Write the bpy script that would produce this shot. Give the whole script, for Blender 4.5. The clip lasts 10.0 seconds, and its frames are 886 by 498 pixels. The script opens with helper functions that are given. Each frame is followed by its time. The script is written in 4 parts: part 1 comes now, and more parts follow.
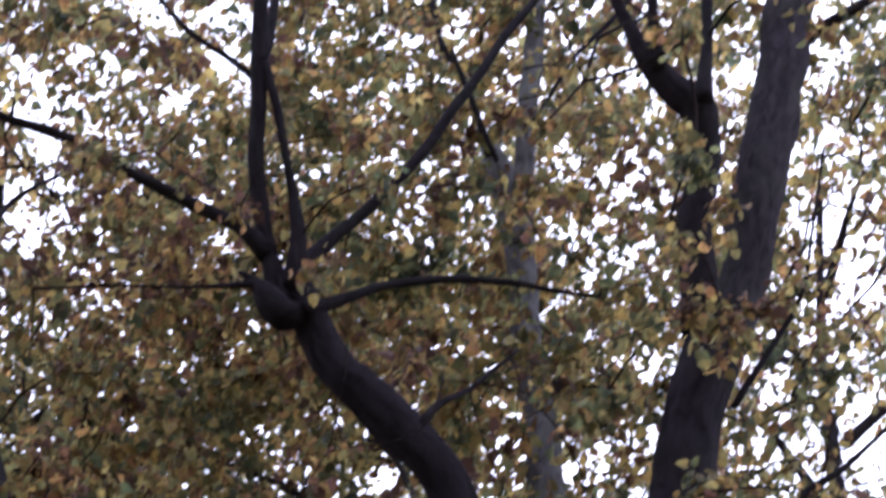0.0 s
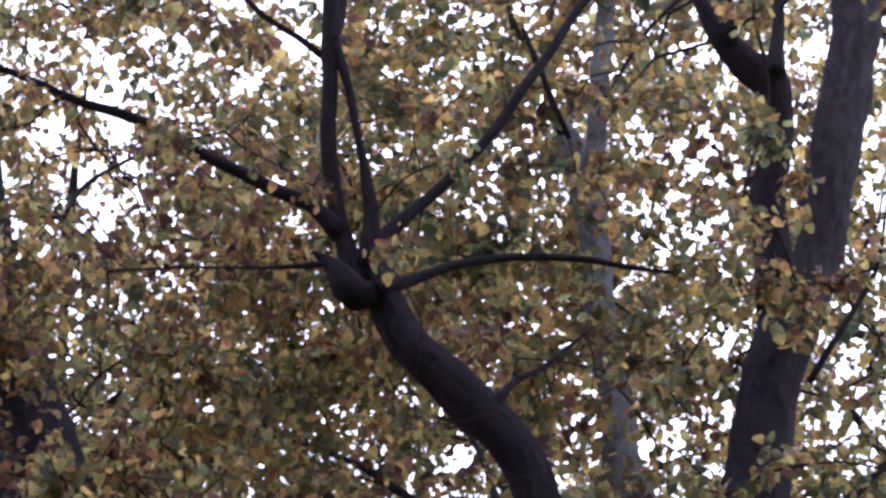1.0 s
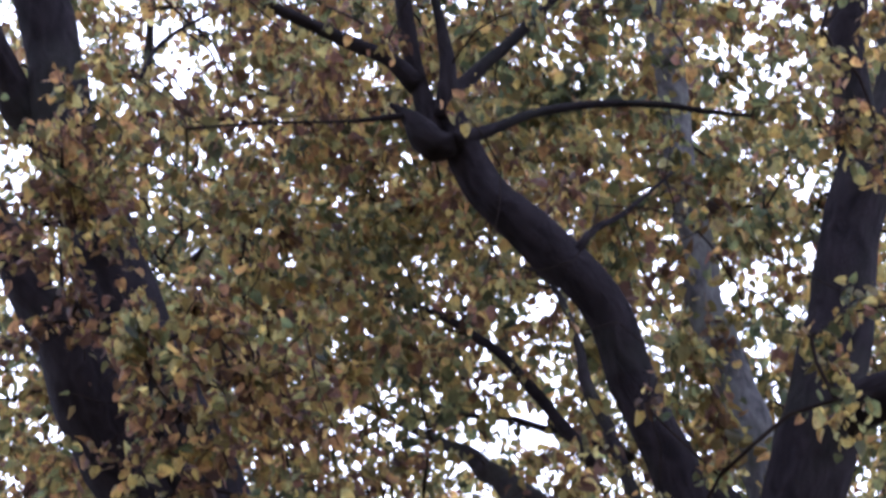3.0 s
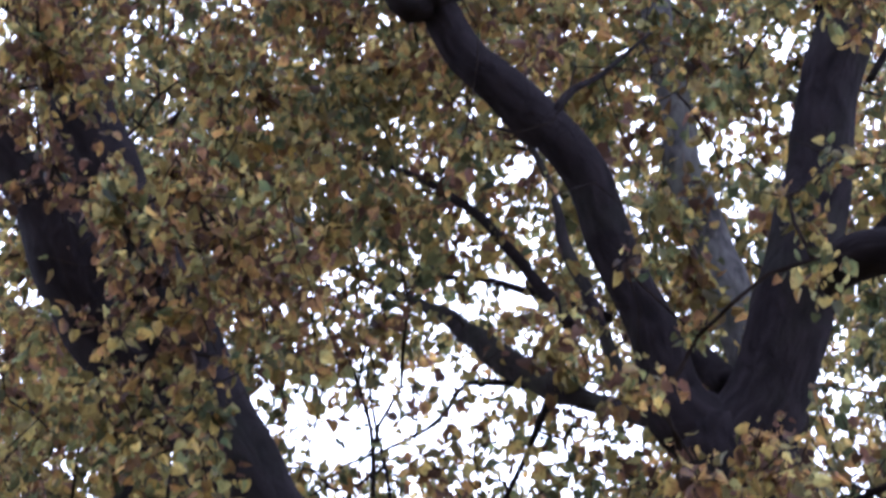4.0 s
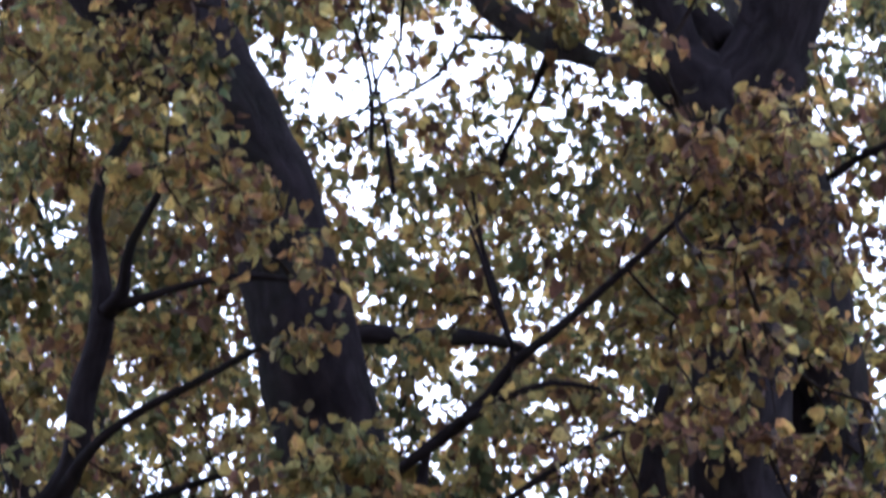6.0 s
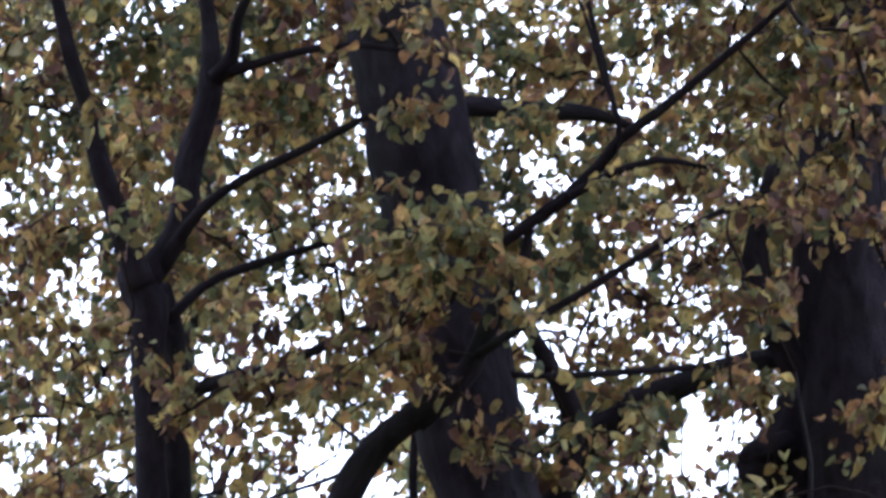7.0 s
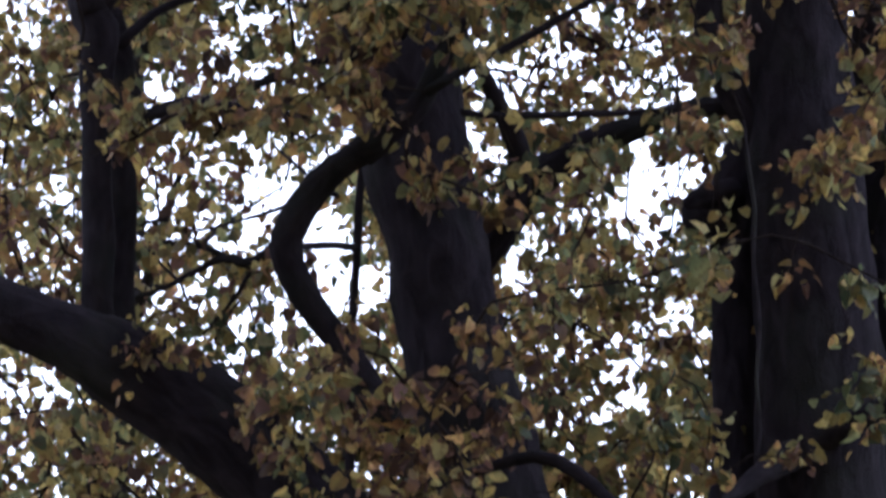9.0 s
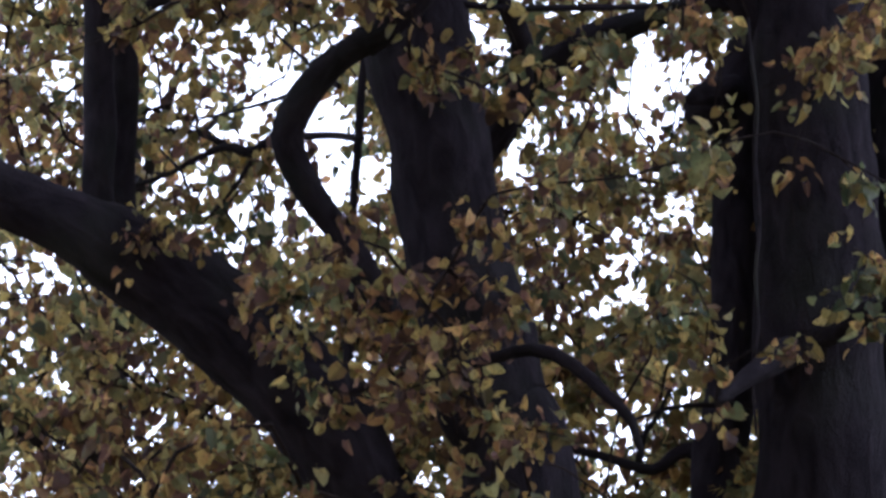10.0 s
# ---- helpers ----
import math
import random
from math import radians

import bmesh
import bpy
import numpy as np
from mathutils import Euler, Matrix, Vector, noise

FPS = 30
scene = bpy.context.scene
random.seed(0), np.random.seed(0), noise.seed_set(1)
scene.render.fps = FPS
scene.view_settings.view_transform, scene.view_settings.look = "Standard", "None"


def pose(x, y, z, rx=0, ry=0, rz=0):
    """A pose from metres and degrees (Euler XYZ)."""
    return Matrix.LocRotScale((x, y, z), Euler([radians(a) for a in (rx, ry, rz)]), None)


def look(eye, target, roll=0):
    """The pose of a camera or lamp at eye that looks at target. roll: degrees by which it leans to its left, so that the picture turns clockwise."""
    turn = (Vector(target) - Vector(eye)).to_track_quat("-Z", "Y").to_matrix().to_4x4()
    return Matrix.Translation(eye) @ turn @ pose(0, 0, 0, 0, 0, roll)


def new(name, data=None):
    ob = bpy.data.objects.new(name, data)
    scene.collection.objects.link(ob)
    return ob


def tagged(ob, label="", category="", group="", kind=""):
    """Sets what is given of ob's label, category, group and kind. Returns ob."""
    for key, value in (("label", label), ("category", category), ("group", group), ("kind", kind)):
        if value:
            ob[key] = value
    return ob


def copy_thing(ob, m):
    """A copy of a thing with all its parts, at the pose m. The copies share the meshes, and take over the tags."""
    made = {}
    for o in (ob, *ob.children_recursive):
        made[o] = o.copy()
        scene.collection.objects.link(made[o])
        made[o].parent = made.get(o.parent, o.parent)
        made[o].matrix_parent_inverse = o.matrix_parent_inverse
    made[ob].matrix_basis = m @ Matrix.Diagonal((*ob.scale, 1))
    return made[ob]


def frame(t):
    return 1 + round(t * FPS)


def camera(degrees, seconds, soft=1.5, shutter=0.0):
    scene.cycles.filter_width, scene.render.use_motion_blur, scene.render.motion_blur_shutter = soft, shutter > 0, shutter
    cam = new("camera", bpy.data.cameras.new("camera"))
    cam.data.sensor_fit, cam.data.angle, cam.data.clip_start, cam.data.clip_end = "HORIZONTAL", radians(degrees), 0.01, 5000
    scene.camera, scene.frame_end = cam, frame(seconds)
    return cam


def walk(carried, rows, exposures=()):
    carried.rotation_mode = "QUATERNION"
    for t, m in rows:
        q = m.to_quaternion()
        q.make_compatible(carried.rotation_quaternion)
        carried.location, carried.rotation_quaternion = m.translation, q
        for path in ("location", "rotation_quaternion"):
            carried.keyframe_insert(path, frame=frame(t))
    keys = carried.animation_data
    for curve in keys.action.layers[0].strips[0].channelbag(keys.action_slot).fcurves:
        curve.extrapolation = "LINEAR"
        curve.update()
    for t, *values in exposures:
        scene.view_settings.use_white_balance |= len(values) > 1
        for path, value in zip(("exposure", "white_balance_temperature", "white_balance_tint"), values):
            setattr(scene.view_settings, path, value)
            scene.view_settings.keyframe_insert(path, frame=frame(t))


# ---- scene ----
cam = camera(18.0, 10.0, soft=3.0, shutter=0.5)
EYE = Vector((0.0, 0.0, 1.6))
PATH = [  # seconds, heading, pitch, lean in degrees
    (0, 0.02, 36.00, -1.54), (0.25, -0.72, 35.22, -1.39), (0.5, -1.13, 35.12, -1.23), (1, -1.84, 35.59, -1.14),
    (1.25, -2.21, 35.43, -1.10), (1.5, -2.59, 35.81, -1.02), (2, -3.42, 34.81, -1.02), (2.5, -3.96, 33.70, -1.23),
    (2.7, -3.99, 33.28, -1.27), (3.8, -3.36, 30.29, -2.02), (4, -3.45, 29.72, -1.94), (4.5, -3.54, 28.15, -1.27),
    (5, -3.62, 25.74, -1.08), (5.2, -3.63, 25.15, -1.15), (6.3, -3.64, 21.21, -0.82), (6.5, -4.15, 20.06, -0.08),
    (7, -5.95, 17.99, 1.25), (7.5, -5.78, 17.25, 1.76), (8, -4.85, 15.95, 1.89), (8.5, -4.85, 14.28, 2.41),
    (9, -4.66, 12.64, 2.96), (9.5, -4.62, 11.41, 3.62), (10, -4.54, 10.43, 3.83)]


def facing(heading, pitch):
    h, p = radians(heading), radians(pitch)
    return EYE + 10 * Vector((math.sin(h) * math.cos(p), math.cos(h) * math.cos(p), math.sin(p)))


walk(cam, [(t, look(EYE, facing(h, p), lean)) for t, h, p, lean in PATH],
     exposures=[(0, 1.24, 5420, 27), (1, 1.48, 5400, 29), (2.5, 1.66, 5240, 24), (4, 1.64, 5190, 21), (5.2, 1.21, 5080, 19), (6.5, 1.67, 5090, 18),
                (7, 1.66, 5090, 17), (8.2, 1.23, 5150, 17), (10, 1.35, 5230, 19)])

# ---- light: a bright overcast sky ----
SUN_UP, SUN_TURN = radians(38), radians(12)
world = bpy.data.worlds.new("overcast_sky")
scene.world = world
world.use_nodes = True
wn = world.node_tree
wn.nodes.clear()
sky = wn.nodes.new("ShaderNodeTexSky")
sky.sky_type, sky.sun_disc, sky.sun_elevation, sky.sun_rotation = "NISHITA", False, SUN_UP, SUN_TURN
sky_gain = wn.nodes.new("ShaderNodeVectorMath")
sky_gain.operation = "SCALE"
sky_gain.inputs["Scale"].default_value = 0.1
cloud = wn.nodes.new("ShaderNodeMix")
cloud.data_type = "RGBA"
cloud.inputs["Factor"].default_value = 0.88
cloud.inputs["B"].default_value = (1.5, 1.52, 1.58, 1)
back = wn.nodes.new("ShaderNodeBackground")
back.inputs["Strength"].default_value = 1.0
world_out = wn.nodes.new("ShaderNodeOutputWorld")
wn.links.new(sky.outputs["Color"], sky_gain.inputs[0])
wn.links.new(sky_gain.outputs["Vector"], cloud.inputs["A"])
wn.links.new(cloud.outputs["Result"], back.inputs["Color"])
wn.links.new(back.outputs["Background"], world_out.inputs["Surface"])
sun_data = bpy.data.lights.new("sun", "SUN")
sun_data.energy, sun_data.angle, sun_data.color = 0.5, radians(25), (1.0, 0.97, 0.93)
sun = new("sun", sun_data)
sun.matrix_world = look((0, 0, 30), (0 - math.sin(SUN_TURN) * 10, 0 - math.cos(SUN_TURN) * 10, 30 - math.tan(SUN_UP) * 10))


# ---- materials ----
def material(name):
    m = bpy.data.materials.new(name)
    m.use_nodes = True
    nt = m.node_tree
    nt.nodes.clear()
    return m, nt, nt.nodes.new("ShaderNodeOutputMaterial")


def ramp(nt, stops):
    r = nt.nodes.new("ShaderNodeValToRGB")
    while len(r.color_ramp.elements) < len(stops):
        r.color_ramp.elements.new(0.5)
    for e, (p, c) in zip(r.color_ramp.elements, stops):
        e.position, e.color = p, (*c, 1)
    return r


def noise_node(nt, coords, scale, detail=4.0, stretch=None):
    n = nt.nodes.new("ShaderNodeTexNoise")
    n.inputs["Scale"].default_value, n.inputs["Detail"].default_value = scale, detail
    if stretch:
        mp = nt.nodes.new("ShaderNodeMapping")
        mp.inputs["Scale"].default_value = stretch
        nt.links.new(coords, mp.inputs["Vector"])
        coords = mp.outputs["Vector"]
    nt.links.new(coords, n.inputs["Vector"])
    return n


def mix_colour(nt, factor, a, b, mode="MIX"):
    m = nt.nodes.new("ShaderNodeMix")
    m.data_type, m.blend_type = "RGBA", mode
    for socket, value in ((m.inputs["Factor"], factor), (m.inputs["A"], a), (m.inputs["B"], b)):
        if isinstance(value, (float, int)):
            socket.default_value = value
        elif isinstance(value, tuple):
            socket.default_value = (*value, 1)
        else:
            nt.links.new(value, socket)
    return m.outputs["Result"]


def bark_material(name, dark, light, lichen, moss=0.35, furrow=20, relief=0.6):
    m, nt, out = material(name)
    geo = nt.nodes.new("ShaderNodeNewGeometry")
    grain = nt.nodes.new("ShaderNodeAttribute")  # across and along the limb, in metres
    grain.attribute_name = "grain"
    plates = noise_node(nt, grain.outputs["Vector"], furrow, 6, (1, 1, 0.4))
    plates.inputs["Distortion"].default_value = 0.6
    fine = noise_node(nt, grain.outputs["Vector"], 150, 3, (1, 1, 0.6))
    blotch = noise_node(nt, geo.outputs["Position"], 2.3, 5)
    base = ramp(nt, [(0.3, dark), (0.52, tuple(0.5 * (a + b) for a, b in zip(dark, light))), (0.75, light)])
    nt.links.new(plates.outputs["Fac"], base.inputs["Fac"])
    patch = ramp(nt, [(0.5, (0, 0, 0)), (0.68, (1, 1, 1))])
    nt.links.new(blotch.outputs["Fac"], patch.inputs["Fac"])
    amount = nt.nodes.new("ShaderNodeMath")
    amount.operation = "MULTIPLY"
    amount.inputs[1].default_value = moss
    nt.links.new(patch.outputs["Color"], amount.inputs[0])
    colour = mix_colour(nt, amount.outputs[0], base.outputs["Color"], lichen)
    add = nt.nodes.new("ShaderNodeMath")
    add.operation = "MULTIPLY_ADD"
    add.inputs[1].default_value = 0.35
    nt.links.new(fine.outputs["Fac"], add.inputs[0])
    nt.links.new(plates.outputs["Fac"], add.inputs[2])
    bump = nt.nodes.new("ShaderNodeBump")
    bump.inputs["Strength"].default_value, bump.inputs["Distance"].default_value = relief, 0.03
    nt.links.new(add.outputs[0], bump.inputs["Height"])
    p = nt.nodes.new("ShaderNodeBsdfPrincipled")
    p.inputs["Roughness"].default_value = 0.85
    p.inputs["Specular IOR Level"].default_value = 0.04
    nt.links.new(colour, p.inputs["Base Color"])
    nt.links.new(bump.outputs["Normal"], p.inputs["Normal"])
    nt.links.new(p.outputs["BSDF"], out.inputs["Surface"])
    return m


def leaf_material(name, single, greens, golds, turned=-1.37):
    """Autumn leaf: colour by leaf and by drift through the crown, brown flecks, light let through."""
    m, nt, out = material(name)
    geo = nt.nodes.new("ShaderNodeNewGeometry")
    if single:
        info = nt.nodes.new("ShaderNodeObjectInfo")
        chance = info.outputs["Random"]
    else:
        chance = geo.outputs["Random Per Island"]
    drift = noise_node(nt, geo.outputs["Position"], 0.9, 3)
    mixed = nt.nodes.new("ShaderNodeMath")
    mixed.operation = "MULTIPLY_ADD"
    mixed.inputs[1].default_value = 0.7
    nt.links.new(chance, mixed.inputs[0])
    shift = nt.nodes.new("ShaderNodeMath")
    shift.operation = "MULTIPLY_ADD"
    shift.inputs[1].default_value, shift.inputs[2].default_value = 1.9, turned
    nt.links.new(drift.outputs["Fac"], shift.inputs[0])
    tuft = noise_node(nt, geo.outputs["Position"], 5.0, 2)  # leaves of one shoot turn together
    turn = nt.nodes.new("ShaderNodeMath")
    turn.operation = "MULTIPLY_ADD"
    turn.inputs[1].default_value = 1.2
    nt.links.new(tuft.outputs["Fac"], turn.inputs[0])
    nt.links.new(shift.outputs[0], turn.inputs[2])
    nt.links.new(turn.outputs[0], mixed.inputs[2])
    tint = ramp(nt, [(0.04, greens[0]), (0.24, greens[1]), (0.42, golds[0]), (0.62, golds[1]), (0.8, golds[2]), (0.94, golds[3])])
    nt.links.new(mixed.outputs[0], tint.inputs["Fac"])
    toss = nt.nodes.new("ShaderNodeTexWhiteNoise")  # shaded and lit leaves: brightness put into the colour at random
    toss.noise_dimensions = "1D"
    spread = nt.nodes.new("ShaderNodeMath")
    spread.operation = "MULTIPLY"
    spread.inputs[1].default_value = 913.0
    nt.links.new(chance, spread.inputs[0])
    nt.links.new(spread.outputs[0], toss.inputs["W"])
    few = nt.nodes.new("ShaderNodeMath")  # most leaves are darkened, few are bright
    few.operation = "POWER"
    few.inputs[1].default_value = 1.5
    nt.links.new(toss.outputs["Value"], few.inputs[0])
    vary = nt.nodes.new("ShaderNodeMapRange")
    vary.inputs["To Min"].default_value, vary.inputs["To Max"].default_value = 0.32, 1.5
    nt.links.new(few.outputs[0], vary.inputs["Value"])
    shade = nt.nodes.new("ShaderNodeVectorMath")
    shade.operation = "SCALE"
    nt.links.new(tint.outputs["Color"], shade.inputs[0])
    nt.links.new(vary.outputs["Result"], shade.inputs["Scale"])
    fleck = noise_node(nt, geo.outputs["Position"], 55, 4)
    mask = ramp(nt, [(0.52, (0, 0, 0)), (0.7, (0.75, 0.75, 0.75))])
    nt.links.new(fleck.outputs["Fac"], mask.inputs["Fac"])
    colour = mix_colour(nt, mask.outputs["Color"], shade.outputs["Vector"], (0.075, 0.045, 0.022))
    p = nt.nodes.new("ShaderNodeBsdfPrincipled")
    p.inputs["Roughness"].default_value = 0.55
    p.inputs["Specular IOR Level"].default_value = 0.4
    nt.links.new(colour, p.inputs["Base Color"])
    thin = nt.nodes.new("ShaderNodeBsdfTranslucent")
    glow = nt.nodes.new("ShaderNodeVectorMath")  # a thin yellow leaf lets more light through than it throws back
    glow.operation = "SCALE"
    glow.inputs["Scale"].default_value = 1.4
    nt.links.new(colour, glow.inputs[0])
    nt.links.new(glow.outputs["Vector"], thin.inputs["Color"])
    both = nt.nodes.new("ShaderNodeMixShader")
    both.inputs["Fac"].default_value = 0.55
    nt.links.new(p.outputs["BSDF"], both.inputs[1])
    nt.links.new(thin.outputs["BSDF"], both.inputs[2])
    nt.links.new(both.outputs["Shader"], out.inputs["Surface"])
    return m


GREENS = ((0.062, 0.082, 0.043), (0.155, 0.17, 0.072))
GOLDS = ((0.28, 0.245, 0.095), (0.395, 0.292, 0.088), (0.32, 0.176, 0.068), (0.115, 0.06, 0.044))
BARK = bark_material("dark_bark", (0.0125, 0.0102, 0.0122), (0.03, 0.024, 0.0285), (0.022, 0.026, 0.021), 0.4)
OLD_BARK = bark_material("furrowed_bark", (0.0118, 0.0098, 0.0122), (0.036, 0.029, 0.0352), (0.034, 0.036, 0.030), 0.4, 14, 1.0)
GREY_BARK = bark_material("mid_grey_bark", (0.018, 0.015, 0.018), (0.052, 0.044, 0.05), (0.07, 0.075, 0.055), 0.35)
# The light on the rear limb is put into this paler bark colour.
LIT_BARK = bark_material("lit_bark", (0.055, 0.052, 0.057), (0.17, 0.163, 0.168), (0.15, 0.16, 0.11), 0.3)
TWIG = bark_material("twig_bark", (0.012, 0.008, 0.008), (0.04, 0.03, 0.028), (0.04, 0.04, 0.03), 0.2)
LEAF = leaf_material("autumn_leaf", True, GREENS, GOLDS)
LEAVES = leaf_material("autumn_foliage", False, GREENS, GOLDS)
GOLD_LEAF = leaf_material("golden_leaf", True, GREENS, GOLDS, -1.25)
GOLD_LEAVES = leaf_material("golden_foliage", False, GREENS, GOLDS, -1.25)


def ground_material():
    m, nt, out = material("leaf_litter")
    geo = nt.nodes.new("ShaderNodeNewGeometry")
    scraps = nt.nodes.new("ShaderNodeTexVoronoi")
    scraps.inputs["Scale"].default_value = 14
    nt.links.new(geo.outputs["Position"], scraps.inputs["Vector"])
    patches = noise_node(nt, geo.outputs["Position"], 0.6, 5)
    litter = ramp(nt, [(0.0, (0.07, 0.05, 0.025)), (0.5, (0.16, 0.11, 0.04)), (1.0, (0.24, 0.17, 0.05))])
    nt.links.new(scraps.outputs["Color"], litter.inputs["Fac"])
    grass = ramp(nt, [(0.45, (0, 0, 0)), (0.6, (1, 1, 1))])
    nt.links.new(patches.outputs["Fac"], grass.inputs["Fac"])
    colour = mix_colour(nt, grass.outputs["Color"], litter.outputs["Color"], (0.035, 0.055, 0.018))
    bump = nt.nodes.new("ShaderNodeBump")
    bump.inputs["Distance"].default_value = 0.03
    nt.links.new(scraps.outputs["Distance"], bump.inputs["Height"])
    p = nt.nodes.new("ShaderNodeBsdfPrincipled")
    p.inputs["Roughness"].default_value = 0.9
    nt.links.new(colour, p.inputs["Base Color"])
    nt.links.new(bump.outputs["Normal"], p.inputs["Normal"])
    nt.links.new(p.outputs["BSDF"], out.inputs["Surface"])
    return m


# ---- ground ----
bm = bmesh.new()
bmesh.ops.create_grid(bm, x_segments=60, y_segments=60, size=1)
for v in bm.verts:  # finer near the middle, out to the horizon
    v.co.x, v.co.y = (math.copysign(abs(c) ** 3 * 1500, c) for c in (v.co.x, v.co.y))
    v.co.z = 0.06 * noise.noise(v.co * 0.3) if abs(v.co.x) + abs(v.co.y) < 200 else 0.0
ground_mesh = bpy.data.meshes.new("ground")
bm.to_mesh(ground_mesh)
bm.free()
ground_mesh.materials.append(ground_material())
tagged(new("ground", ground_mesh), "park ground strewn with fallen brown leaves and grass", "ground", kind="structure")


# ---- tools for trees ----
def mesh_from(name, verts, faces_by_size, mat, smooth=True, grain=None):
    """A mesh from arrays: vertices, and a list of face index arrays, one array per face size."""
    me = bpy.data.meshes.new(name)
    me.vertices.add(len(verts))
    me.vertices.foreach_set("co", np.ascontiguousarray(verts, dtype=np.float32).ravel())
    loops = np.concatenate([f.ravel() for f in faces_by_size])
    sizes = np.concatenate([np.full(len(f), f.shape[1], dtype=np.int32) for f in faces_by_size])
    me.loops.add(len(loops))
    me.loops.foreach_set("vertex_index", loops.astype(np.int32))
    me.polygons.add(len(sizes))
    me.polygons.foreach_set("loop_start", np.concatenate([[0], np.cumsum(sizes)[:-1]]).astype(np.int32))
    me.polygons.foreach_set("use_smooth", np.full(len(sizes), smooth))
    me.update(calc_edges=True)
    me.validate()
    me.materials.append(mat)
    if grain is not None:
        me.attributes.new("grain", "FLOAT_VECTOR", "POINT").data.foreach_set("vector", np.ascontiguousarray(grain, dtype=np.float32).ravel())
    return me


def glide(points, step):
    """Points of a smooth curve through the given rows (x, y, z, radius), about step apart."""
    p = np.array(points, dtype=float)
    p = np.vstack([2 * p[0] - p[1], p, 2 * p[-1] - p[-2]])
    p[[0, -1], 3] = p[[1, -2], 3]
    rows = []
    for a, b, c, d in zip(p, p[1:], p[2:], p[3:]):
        n = max(1, int(np.linalg.norm((c - b)[:3]) / step))
        for t in np.arange(n) / n:
            rows.append(0.5 * (2 * b + (c - a) * t + (2 * a - 5 * b + 4 * c - d) * t * t + (3 * b - a - 3 * c + d) * t ** 3))
    rows.append(p[-2])
    rows = np.array(rows)
    rows[:, 3] = np.maximum(rows[:, 3], 0.002)
    return rows


def tube(rows, sides, rough=0.0):
    """A closed tube round a centre line of (x, y, z, radius); rough: lumps and furrows, as a share of the radius."""
    c, r = rows[:, :3], rows[:, 3]
    t = np.gradient(c, axis=0)
    t /= np.linalg.norm(t, axis=1)[:, None] + 1e-9
    ref = np.array([0.31, 0.95, 0.05])
    u = np.cross(t, ref)
    u /= np.linalg.norm(u, axis=1)[:, None] + 1e-9
    w = np.cross(t, u)
    a = np.arange(sides) * 2 * np.pi / sides
    ring = np.cos(a)[None, :, None] * u[:, None, :] + np.sin(a)[None, :, None] * w[:, None, :]
    reach = np.repeat(r[:, None], sides, axis=1)
    if rough:
        for i in range(len(r)):
            for j in range(sides):
                k = c[i] + ring[i, j] * r[i]
                lump = noise.noise(Vector(k) * 3.5) * 1.0 + noise.noise(Vector((k[0] * 16, k[1] * 16, k[2] * 3.5))) * 0.45
                reach[i, j] *= 1 + rough * lump
    v = c[:, None, :] + ring * reach[:, :, None]
    n = len(r)
    i, j = np.meshgrid(np.arange(n - 1), np.arange(sides), indexing="ij")
    k = (j + 1) % sides
    quads = np.stack([i * sides + j, i * sides + k, (i + 1) * sides + k, (i + 1) * sides + j], -1).reshape(-1, 4)
    verts = np.vstack([v.reshape(-1, 3), c[0] - t[0] * r[0] * 0.3, c[-1] + t[-1] * r[-1] * 0.5])
    j = np.arange(sides)
    caps = np.vstack([np.stack([(j + 1) % sides, j, np.full(sides, n * sides)], -1),
                      np.stack([(n - 1) * sides + j, (n - 1) * sides + (j + 1) % sides, np.full(sides, n * sides + 1)], -1)])
    run = np.concatenate([[0], np.cumsum(np.linalg.norm(np.diff(c, axis=0), axis=1))]) + 7.3 * c[0, 0]
    flat = np.stack([np.cos(a)[None, :] * r[:, None], np.sin(a)[None, :] * r[:, None], np.repeat(run[:, None], sides, axis=1)], -1).reshape(-1, 3)
    grain = np.vstack([flat, (0, 0, run[0]), (0, 0, run[-1])])
    return verts, quads, caps, grain


def part(name, mesh, parent, label=""):
    ob = new(name, mesh)
    ob.parent = parent
    ob.matrix_parent_inverse = Matrix() if parent.parent else parent.matrix_basis.inverted()
    return tagged(ob, label)


# ---- trees ----
TREES = {
    "A": tagged(new("lime_tree"), "tall forked lime tree with dark bark and yellowing leaves", "tree", "trees"),
    "B": tagged(new("lime_tree"), "leaning lime tree with a long low bough and golden leaves", "tree", "trees"),
    "C": tagged(new("lime_tree"), "autumn tree standing behind the dark trunks, small golden leaves", "tree", "trees"),
    "D": tagged(new("lime_tree"), "autumn tree standing behind the dark trunks, small golden leaves", "tree", "trees"),
}
for k, base in (("A", (0.95, 12)), ("B", (-1.05, 11.4)), ("C", (-3.9, 19.5)), ("D", (3.4, 20.5))):
    TREES[k].matrix_basis = Matrix.Translation((*base, 0))
NODES = {k: [] for k in TREES}
BOUGHS = {k: [] for k in TREES}


